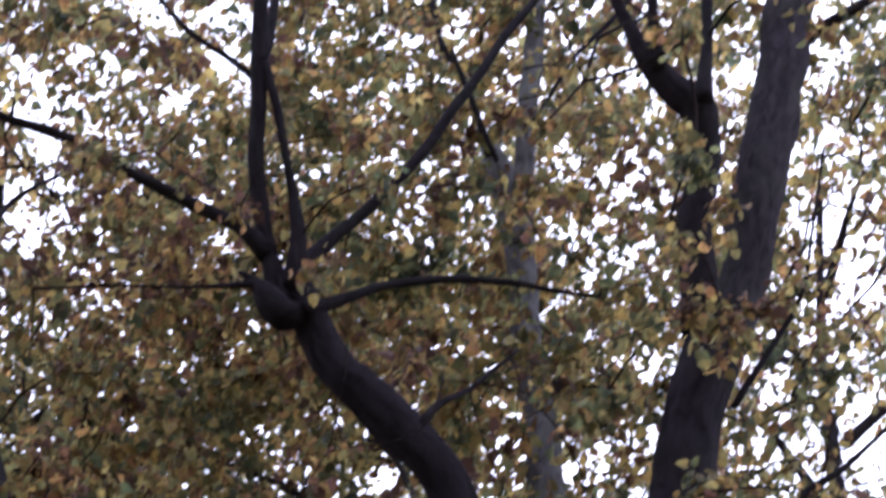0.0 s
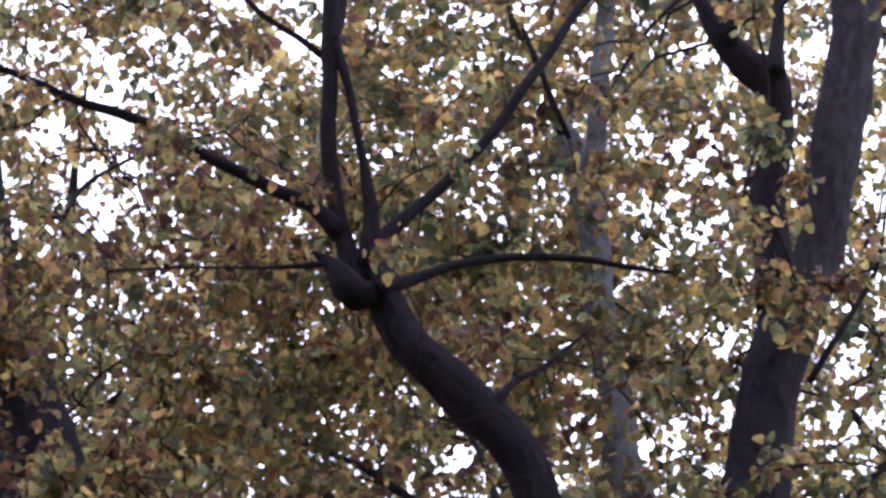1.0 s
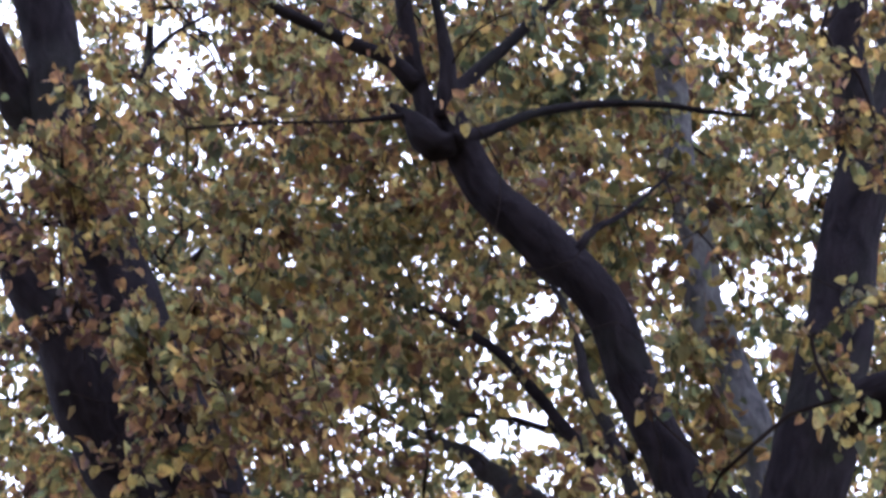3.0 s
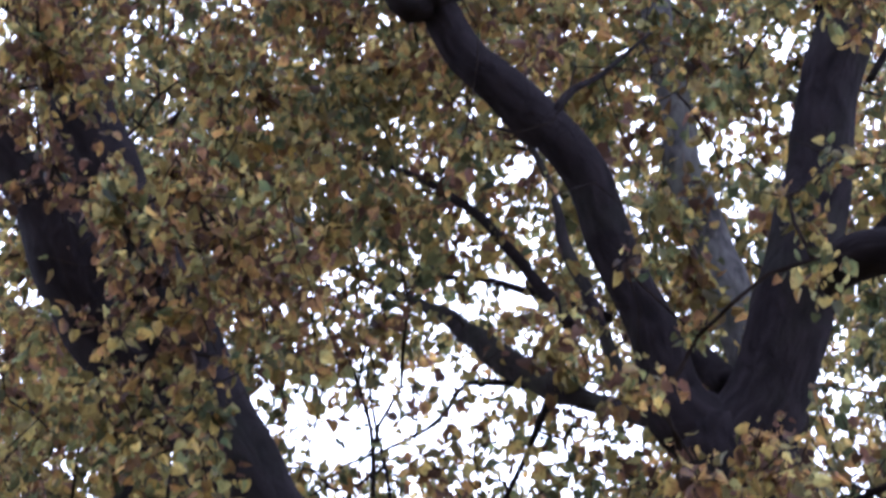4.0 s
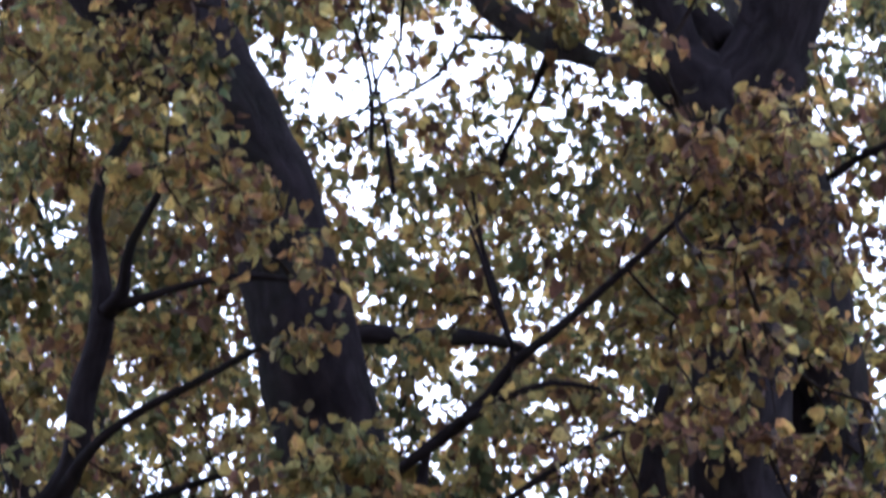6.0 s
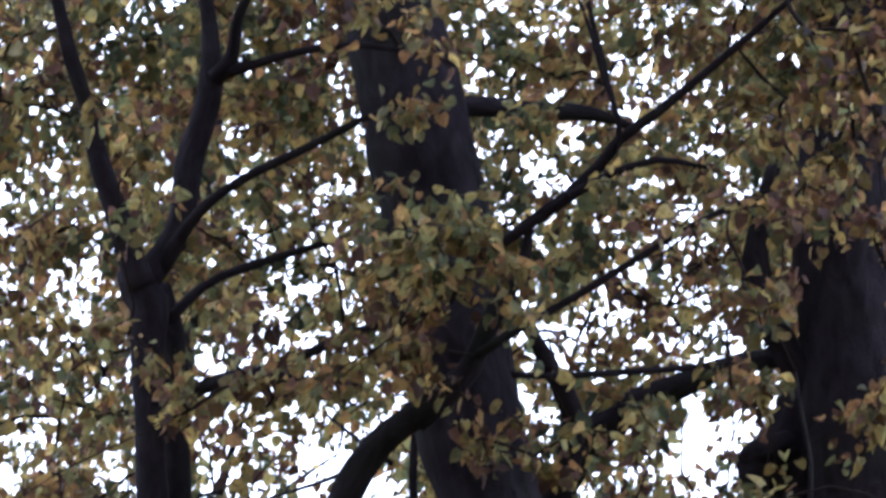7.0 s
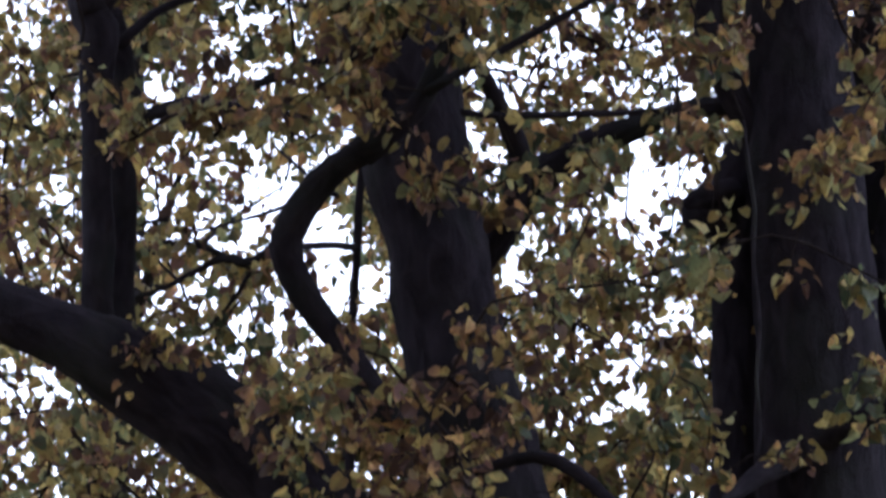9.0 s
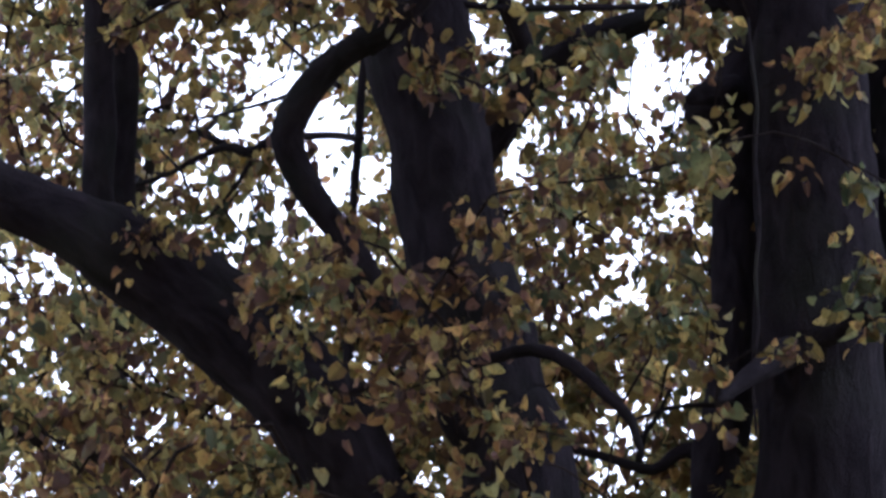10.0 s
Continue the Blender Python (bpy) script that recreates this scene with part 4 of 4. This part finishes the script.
# Fuller and thinner spots, tuned to the camera's view as well.
FULL_SPOTS_A = [(-0.80, 5.20, 0.20, 0.17, 1.1), (0.60, 7.60, 0.20, 0.17, 1.1), (-2.80, 5.70, 0.20, 0.17, 1.1), (-2.00, 6.40, 0.20, 0.17, 1.1), (0.80, 9.90, 0.20, 0.17, 1.1), (-1.30, 4.40, 0.20, 0.17, 1.1), (-1.60, 9.80, 0.20, 0.17, 1.1), (0.20, 11.60, 0.20, 0.17, 1.05), (-2.80, 9.00, 0.20, 0.17, 1.01), (-0.40, 9.70, 0.20, 0.17, 0.96), (-0.70, 2.90, 0.20, 0.17, 0.89), (-1.60, 6.20, 0.20, 0.17, 0.89), (-1.60, 10.10, 0.20, 0.17, 0.87), (0.20, 4.10, 0.20, 0.17, 0.85), (-1.50, 5.90, 0.20, 0.17, 0.82), (-1.20, 2.90, 0.20, 0.17, 0.8), (-1.70, 6.60, 0.20, 0.17, 0.79), (-2.50, 5.80, 0.20, 0.17, 0.78)]
FULL_SPOTS_B = [(-3.00, 6.00, 0.20, 0.17, 0.77), (-2.20, 3.60, 0.20, 0.17, 0.77), (0.00, 6.30, 0.20, 0.17, 0.72), (-2.10, 2.80, 0.20, 0.17, 0.71), (1.20, 9.10, 0.20, 0.17, 0.7), (1.10, 9.80, 0.20, 0.17, 0.69), (-0.50, 10.00, 0.20, 0.17, 0.68), (-3.10, 5.60, 0.20, 0.17, 0.68), (-1.10, 5.20, 0.20, 0.17, 0.68), (0.50, 9.80, 0.20, 0.17, 0.68), (-2.70, 8.20, 0.20, 0.17, 0.67), (-2.20, 6.10, 0.20, 0.17, 0.66), (-2.70, 11.30, 0.20, 0.17, 0.66), (0.50, 5.90, 0.20, 0.17, 0.66), (-2.90, 10.10, 0.20, 0.17, 0.65), (0.70, 10.30, 0.20, 0.17, 0.65), (-0.30, 9.40, 0.20, 0.17, 0.63), (1.50, 11.00, 0.20, 0.17, 0.63)]
FULL_SPOTS_C = [(2.10, 11.50, 0.20, 0.17, 0.63), (-2.10, 6.80, 0.20, 0.17, 0.62), (-1.00, 10.50, 0.20, 0.17, 0.62), (1.50, 11.60, 0.20, 0.17, 0.62), (-1.20, 4.10, 0.20, 0.17, 0.61), (0.20, 5.70, 0.20, 0.17, 0.59), (-2.60, 7.30, 0.20, 0.17, 0.59)]
THIN_SPOTS_A = [(1.00, 6.30, 0.20, 0.17, 0.8), (-1.70, 11.10, 0.20, 0.17, 0.7), (-2.70, 6.60, 0.20, 0.17, 0.67), (-0.80, 4.30, 0.20, 0.17, 0.66), (-2.20, 4.20, 0.20, 0.17, 0.65), (1.00, 6.60, 0.20, 0.17, 0.59), (0.10, 10.90, 0.20, 0.17, 0.56), (1.80, 8.90, 0.20, 0.17, 0.55), (-2.60, 3.20, 0.20, 0.17, 0.55), (-2.00, 5.50, 0.20, 0.17, 0.55), (-0.50, 7.30, 0.20, 0.17, 0.54), (-2.60, 5.00, 0.20, 0.17, 0.53), (-0.30, 5.60, 0.20, 0.17, 0.52), (-2.50, 6.30, 0.20, 0.17, 0.48), (-2.10, 9.30, 0.20, 0.17, 0.48), (-0.10, 5.30, 0.20, 0.17, 0.46), (-1.80, 5.20, 0.20, 0.17, 0.46)]
LEAFY_E = [(-1.03, 3.02, 0.42, 0.29, 0.7), (-2.16, 2.82, 0.67, 0.18, 0.5), (0.82, 3.76, 0.15, 0.12, 1), (-0.95, 4.49, 0.13, 0.33, 0.5), (-1.31, 5.32, 0.20, 0.35, 0.7), (0.41, 5.70, 0.10, 0.16, 0.5), (0.50, 5.72, 0.20, 0.27, 0.6), (0.44, 6.24, 0.34, 0.30, 0.6)]
LEAFY_F = [(0.65, 6.40, 0.39, 0.78, 0.6), (-1.32, 5.36, 0.23, 0.32, 0.4), (-1.64, 6.90, 0.17, 0.20, 0.5), (0.71, 6.77, 0.40, 0.43, 0.4), (-1.82, 7.55, 0.45, 0.64, 0.5), (-2.15, 8.55, 0.46, 0.37, 0.5), (-2.82, 9.25, 0.16, 0.34, 0.5), (-1.95, 7.77, 0.32, 0.28, 0.4), (-2.67, 9.79, 0.50, 0.32, 0.5), (-2.59, 8.89, 0.42, 0.17, 0.5)]
DENSE_D = [(0.16, 3.18, 0.13, 0.39, 1.2), (0.13, 3.86, 0.11, 0.29, 1), (-0.29, 3.78, 0.37, 0.42, 0.6), (-0.26, 3.90, 0.44, 0.27, 0.8)]
LEAFY_G = [(0.24, 4.50, 0.12, 0.22, 0.32), (0.13, 4.85, 0.14, 0.09, 0.8), (-0.55, 4.11, 0.14, 0.21, 0.4), (0.12, 3.59, 0.11, 0.30, 0.6), (0.50, 4.35, 0.08, 0.11, 0.9), (0.74, 4.30, 0.12, 0.06, 0.9), (0.29, 4.34, 0.10, 0.05, 0.9), (0.34, 3.53, 0.08, 0.06, 0.8), (-2.93, 8.96, 0.13, 0.12, 0.8), (-2.76, 8.95, 0.13, 0.07, 0.7), (-2.52, 8.33, 0.13, 0.06, 0.5), (-2.30, 8.28, 0.14, 0.13, 0.5)]
LEAFY_H = [(-2.70, 6.18, 0.09, 0.20, 0.6), (-2.58, 5.64, 0.10, 0.15, 0.6), (-2.43, 5.02, 0.09, 0.19, 0.6), (-2.33, 4.83, 0.11, 0.09, 0.8), (-2.65, 5.11, 0.07, 0.14, 0.5), (-1.53, 6.12, 0.08, 0.10, 0.8),
           (-1.33, 5.63, 0.18, 0.07, 0.5), (-1.56, 5.77, 0.06, 0.15, 0.6), (-0.91, 5.24, 0.09, 0.09, 0.5), (-0.64, 4.91, 0.13, 0.06, 0.5), (-1.09, 4.69, 0.08, 0.18, 0.6), (1.29, 10.35, 0.08, 0.13, 0.7),
           (1.43, 9.83, 0.18, 0.10, 0.7), (1.42, 10.80, 0.07, 0.11, 0.5), (1.03, 8.76, 0.08, 0.20, 0.6), (-0.19, 11.10, 0.12, 0.16, 0.3), (-1.55, 10.85, 0.18, 0.09, 0.2)]
OPEN_SPOTS = [(-2.76, 3.56, 0.14, 0.16, 0.8), (-2.32, 3.28, 0.27, 0.16, 0.8), (-2.70, 3.17, 0.11, 0.10, 0.7), (-1.90, 3.79, 0.12, 0.12, 1.3), (-2.07, 4.19, 0.18, 0.15, 0.7), (-1.89, 4.30, 0.23, 0.17, 0.6), (-0.66, 6.44, 0.29, 0.16, 0.4), (-1.48, 8.08, 0.17, 0.16, 0.4), (-1.09, 8.41, 0.25, 0.16, 0.35)]
OPENINGS = np.array(OPEN_TOP + OPEN_UPPER + OPEN_MIDDLE + OPEN_LOW + OPEN_LOWEST + THIN_SPOTS_A + OPEN_SPOTS)
DENSE = np.array(DENSE_A + DENSE_B + DENSE_C + DENSE_D + FULL_SPOTS_A + FULL_SPOTS_B + FULL_SPOTS_C)
LEAFY = np.array(LEAFY_A + LEAFY_B + LEAFY_C + LEAFY_D + LEAFY_E + LEAFY_F + LEAFY_G + LEAFY_H)


# Carries places along the camera's sight lines onto the plane of the trunks.
def on_trunk_plane(p):
    s = 12.0 / p[:, 1]
    return p[:, 0] * s, 1.6 + (p[:, 2] - 1.6) * s


def blobs(table, x, z, sharp):
    """How far each place lies in the table's soft ellipses: the largest strength there."""
    d = ((x[:, None] - table[:, 0]) / table[:, 2]) ** 2 + ((z[:, None] - table[:, 1]) / table[:, 3]) ** 2
    return (table[:, 4] * np.clip((1.5 - np.sqrt(d)) * sharp, 0, 1)).max(axis=1)


def fullness_at(p):
    x, z = on_trunk_plane(p)
    u, v = np.clip((x + 3.3) / 5.7 * 6, 0, 5.999), np.clip((z - 2.6) / 9.6 * 12, 0, 11.999)
    i, j = v.astype(int), u.astype(int)
    a, b = v - i, u - j
    return ((1 - a) * ((1 - b) * FULLNESS[i, j] + b * FULLNESS[i, j + 1]) + a * ((1 - b) * FULLNESS[i + 1, j] + b * FULLNESS[i + 1, j + 1]))


def scatter(rng, count, low, high, keep):
    p = rng.uniform(low, high, (count, 3))
    return p[rng.random(count) < keep(p)]


rng = np.random.default_rng(11)
crown_noise = lambda p, s: np.array([noise.noise(Vector(q) * s) for q in p])


def openness(p):
    return np.minimum(0.9 * blobs(OPENINGS, *on_trunk_plane(p), 2.0) / np.maximum(fullness_at(p), 0.8), 1)


def keep_back(p):
    return np.clip(0.9 + 0.6 * crown_noise(p, 0.9), 0, 1) * (1 - 0.85 * openness(p) ** 1.3)


def keep_dense(p):
    return 0.8 * np.minimum(blobs(DENSE, *on_trunk_plane(p), 1.5), 1) * (1 - openness(p))


def bare(p):
    return np.minimum(blobs(BARE, *on_trunk_plane(p), 2.5), 1)


def keep_loose(p):
    return 0.035 * (1 - openness(p)) * (1 - bare(p))


def bunches():
    """Leafy shoots before the trunks: for each leafy place some sprays, close together in depth."""
    rng = np.random.default_rng(5)
    out = []
    for x, z, wide, high, amount in LEAFY:
        n = max(1, round(150 * wide * high * amount))
        near = rng.uniform(9.9, 11.0)
        turn, reach = rng.uniform(0, 2 * np.pi, n), np.sqrt(rng.uniform(0, 1, n)) * 1.15
        y = near + rng.uniform(-0.3, 0.3, n)
        px, pz = x + wide * reach * np.cos(turn), z + high * reach * np.sin(turn)
        p = np.stack([px * y / 12, y, 1.6 + (pz - 1.6) * y / 12], -1)
        out.append(p[rng.random(n) > np.maximum(0.85 * bare(p), 0.8 * (openness(p) > 0.7))])
    return np.vstack(out)


def keep_far(p):
    return np.clip(0.9 + 0.8 * crown_noise(p, 0.5), 0, 1) * (1 - 0.95 * openness(p) ** 1.3)


def keep_closed(p):
    return 0.9 * np.clip(1 - 2.5 * openness(p), 0, 1)


def keep_airy(p):
    return 0.75 * np.clip(2 * openness(p) - 0.5, 0, 1)


def keep_shade(p):
    return np.where(p[:, 2] > 4.4 + 0.8 * np.maximum(p[:, 1], 0), np.clip(0.8 + 0.6 * crown_noise(p, 0.7), 0, 1), 0)


UNSEEN_SHADE = scatter(np.random.default_rng(31), 2400, (-5.0, -1.5, 4.5), (5.0, 10.8, 14.5), keep_shade)  # unseen leaves added above the view, to shade the trunks
AIRY = scatter(rng, 2000, (-4.2, 12.6, 2.0), (2.8, 16.0, 12.5), keep_airy)  # almost leafless shoots across the thin places
NEAR_SPRAYS = np.vstack([scatter(rng, 3500, (-4.6, 12.2, 2.0), (3.8, 16.2, 14.5), keep_back),
                         scatter(rng, 1800, (-4.2, 12.4, 2.0), (2.4, 16.2, 12.5), keep_dense),
                         scatter(rng, 4600, (-3.8, 9.6, 2.0), (3.0, 11.4, 12.5), keep_loose), bunches(), AIRY])
FAR_SPRAYS = np.vstack([scatter(rng, 3500, (-7.5, 17.2, 2.5), (6.5, 22.5, 19.0), keep_far),
                        scatter(rng, 1800, (-6.5, 18.5, 2.5), (5.5, 22.5, 19.0), keep_closed)])


# A leaf lies along +y from its stalk, folded a little along the midrib.
def leaf_shape(width, fold, curl, fine):
    side = [(0.34, -0.08), (0.5, 0.2), (0.42, 0.55), (0.2, 0.84)] if fine else [(0.4, -0.06), (0.5, 0.34), (0.27, 0.78)]
    rib = [0.0, 0.3, 0.65, 1.0] if fine else [0.0, 0.45, 0.98]
    drop = lambda x, y: fold * abs(x) - curl * y * y
    v = [(0, y, drop(0, y)) for y in rib]
    for s in (1, -1):
        v += [(s * x * width, y, drop(x, y)) for x, y in side]
    v += [(-0.014, -0.4, 0.03), (0.014, -0.4, 0.03)]
    n, m = len(rib), len(side)
    quads = []
    for i in range(n - 1):
        a, c = n + i, n + m + i
        quads += [(i, a, a + 1, i + 1), (i, i + 1, c + 1, c)]
    return np.array(v, dtype=float), np.array(quads), np.array([(0, n + 2 * m, n + 2 * m + 1)])


def far_leaf(width, fold):
    v = [(0, 0, 0), (0, 1, -0.1), (0.5 * width, 0.3, fold), (0.3 * width, 0.8, fold * 0.6), (-0.5 * width, 0.3, fold), (-0.3 * width, 0.8, fold * 0.6)]
    return np.array(v, dtype=float), np.array([(0, 2, 3, 1), (0, 1, 5, 4)]), np.zeros((0, 3), dtype=int)


FORMS = ((1.0, 0.25, 0.12), (0.9, 0.5, 0.3), (1.12, 0.1, 0.4), (0.82, 0.8, 0.1), (0.6, 0.9, 0.55), (0.95, -0.3, 0.7))
FINE = [leaf_shape(*f, True) for f in FORMS]
NEAR = [leaf_shape(*f, False) for f in FORMS]
FAR = [far_leaf(1.0, 0.15), far_leaf(0.9, 0.3)]


def leaf_frames(tips, rng):
    """Axes of leaves whose tips point along the given ways: columns across, along, up."""
    up = rng.normal(size=tips.shape) + np.array([0, -0.35, 0.5])
    across = np.cross(tips, up)
    across /= np.linalg.norm(across, axis=1)[:, None]
    return np.stack([across, tips, np.cross(across, tips)], axis=2)


def joined_leaves(name, places, axes, sizes, shape_of, shapes, mat):
    verts, quads, tris, base = [], [], [], 0
    for k, (v, q, t) in enumerate(shapes):
        pick = np.where(shape_of == k)[0]
        w = np.einsum("nij,vj->nvi", axes[pick] * sizes[pick, None, None], v) + places[pick, None, :]
        offset = base + np.arange(len(pick))[:, None, None] * len(v)
        quads.append((q[None] + offset).reshape(-1, 4))
        tris.append((t[None] + offset).reshape(-1, 3))
        verts.append(w.reshape(-1, 3))
        base += len(pick) * len(v)
    return mesh_from(name, np.vstack(verts), [np.vstack(quads), np.vstack(tris)], mat, smooth=False)


def foliate(sprays, fullness, trees, leaves_each, size, shapes, seed, stout_from=10 ** 6):
    """Twigs from the limbs to every spray, each joined to the nearest wood, and leaves along the last stretch."""
    rng = np.random.default_rng(seed)
    wood, owner = [], []
    for k in trees:
        n = np.vstack(NODES[k])
        n = n[n[:, 2] > 2.2]
        wood.append(n[:, :3])
        owner += [k] * len(n)
    wood = np.vstack(wood)
    roots = len(wood)
    n = len(sprays)
    best, link = np.full(n, 1e9), np.zeros(n, dtype=int)
    for s in range(0, roots, 400):
        d = np.linalg.norm(sprays[:, None] - wood[None, s:s + 400], axis=2)
        j = d.argmin(axis=1)
        nearer = d[np.arange(n), j] < best
        best[nearer], link[nearer] = d[nearer, j[nearer]], s + j[nearer]
    free, parent, tree_of, order = np.ones(n, dtype=bool), np.zeros(n, dtype=int), [None] * n, []
    for _ in range(n):
        i = int(np.where(free, best, 1e9).argmin())
        free[i] = False
        order.append(i)
        parent[i] = link[i]
        tree_of[i] = owner[link[i]] if link[i] < roots else tree_of[link[i] - roots]
        d = np.linalg.norm(sprays - sprays[i], axis=1) * 1.12
        closer = free & (d < best)
        best[closer], link[closer] = d[closer], roots + i
    load = np.ones(n)
    for i in reversed(order):
        if parent[i] >= roots:
            load[parent[i] - roots] += load[i]
    tubes, singles = {k: [] for k in trees}, 300 if shapes is NEAR else 0
    leaf_at, leaf_tip, leaf_tree = [], [], []
    for i in order:
        a = wood[parent[i]] if parent[i] < roots else sprays[parent[i] - roots]
        b = sprays[i]
        span = np.linalg.norm(b - a)
        if span < 1e-3:
            continue
        way = (b - a) / span
        bend = rng.normal(size=3) * 0.10 * span + np.array([0, 0, 0.08 * span])
        r0, r1 = 0.0026 * load[i] ** 0.42 + 0.001, 0.0026
        if i >= stout_from:
            r0 = 1.5 * r0 + 0.001
        thick = min(r0, 0.010)
        end = b + (way + rng.normal(size=3) * 0.5 + np.array([0, 0, -0.35])) * (0.16 if b[1] < 12 else 0.28)
        rows = glide([(*a, thick), (*(0.5 * (a + b) + bend), thick), (*b, thick * 0.9), (*end, 0.0018)], 0.14)
        tubes[tree_of[i]].append((load[i], tube(rows, 5 if load[i] > 3 else 4)))
        many = rng.poisson(leaves_each * fullness[i] * (1.5 if b[1] < 12 else 1))
        if b[1] < 12:  # bunches of leaves
            s = rng.choice(rng.uniform(-0.2, 1.0, 3), many) + rng.normal(size=many) * 0.05
        else:
            s = rng.uniform(-0.45, 1.0, many)
        along = np.where(s[:, None] > 0, b + (end - b) * s[:, None], b + (b - a) / span * min(span, 0.7) * s[:, None])
        out = rng.normal(size=(many, 3)) * np.array([1, 1, 0.55])
        out /= np.linalg.norm(out, axis=1)[:, None]
        leaf_at.append(along + out * rng.uniform(0.01, 0.11 if b[1] < 12 else 0.16, (many, 1)))
        tip = out * 0.6 + rng.normal(size=(many, 3)) * 0.45 + np.array([0, 0, -0.6])
        leaf_tip.append(tip / np.linalg.norm(tip, axis=1)[:, None])
        leaf_tree += [tree_of[i]] * many
    at, tip, of = np.vstack(leaf_at), np.vstack(leaf_tip), np.array(leaf_tree)
    clear = (at[:, 1] < 12) & (rng.random(len(at)) < 0.9 * blobs(BARE * (1, 1, 0.7, 0.7, 1), *on_trunk_plane(at), 2.5))
    at, tip, of = at[~clear], tip[~clear], of[~clear]
    axes = leaf_frames(tip, rng)
    sizes = size * np.clip(rng.normal(1.0, 0.3, len(at)), 0.4, 1.7)
    if singles:
        sizes[at[:, 1] < 12] *= 0.8
    shape_of = rng.integers(0, len(shapes), len(at))
    for k in trees:
        if tubes[k]:
            verts, quads, caps, grains, base = [], [], [], [], 0
            tubes[k].sort(key=lambda row: -row[0])
            stout = singles
            for _, (v, q, c, g) in tubes[k][:stout]:
                part("twig", mesh_from("twig", v, [q, c], TWIG, grain=g), TREES[k])
            for _, (v, q, c, g) in tubes[k][stout:]:
                verts.append(v), grains.append(g), quads.append(q + base), caps.append(c + base)
                base += len(v)
            tagged(part("twig_growth", mesh_from("twig_growth", np.vstack(verts), [np.vstack(quads), np.vstack(caps)], TWIG, grain=np.vstack(grains)), TREES[k]), "thin dark twigs", kind="stuff")
        mine = np.where(of == k)[0]
        if not len(mine):
            continue
        mine = mine[np.argsort(at[mine, 1])]
        single = mine[:singles]
        rest = mine[len(single):]
        tagged(part("foliage", joined_leaves("foliage", at[rest], axes[rest], sizes[rest], shape_of[rest], shapes, GOLD_LEAVES if k == "B" else LEAVES), TREES[k]), "yellow, olive and brown autumn leaves", kind="stuff")
        for i in single:
            ob = part("leaf", LEAF_MESHES[k][shape_of[i]], TREES[k])
            m = Matrix(axes[i].tolist()).to_4x4()
            ob.matrix_basis = Matrix.Translation(at[i].tolist()) @ m @ Matrix.Scale(float(sizes[i]), 4)


LEAF_MESHES = {k: [mesh_from("leaf", v, [q, t], mat, smooth=False) for v, q, t in FINE] for k, mat in (("A", LEAF), ("B", GOLD_LEAF))}
near_full = np.where(NEAR_SPRAYS[:, 1] > 12, (1 - 0.5 * openness(NEAR_SPRAYS)) * fullness_at(NEAR_SPRAYS), 0.75)
near_full[len(NEAR_SPRAYS) - len(AIRY):] = 0.28
foliate(NEAR_SPRAYS, near_full, "AB", 31, 0.057, NEAR, 21, len(NEAR_SPRAYS) - len(AIRY))
foliate(FAR_SPRAYS, fullness_at(FAR_SPRAYS), "CD", 26, 0.066, FAR, 22)
# Added leaves out of view, only there to block sky light.
foliate(UNSEEN_SHADE, np.ones(len(UNSEEN_SHADE)), "AB", 50, 0.085, FAR, 23)

# ---- unseen tree copies, added beside and behind the standpoint to block sky light ----
for source, x, y, turn in (("C", -7.6, 5, 40), ("D", 7.4, 4.5, 100), ("D", 0.8, -5.2, 0), ("D", -5.5, -7, 200), ("D", -13, 13, 20),
                           ("C", 4.5, -5.5, 150), ("D", 0.5, -10.5, 310), ("C", -8.5, -3, 250), ("C", 10.5, -3.5, 80),
                           ("D", -4, -14.5, 120), ("C", 6.5, -12.5, 30), ("D", -14, -8.5, 270), ("C", 15, -9.5, 190), ("D", 15.5, 3.5, 330), ("C", -15.5, 3, 60)):
    tree = copy_thing(TREES[source], pose(x, y, 0, 0, 0, turn))
    tagged(tree, "unseen copy of an autumn tree, added to block sky light")
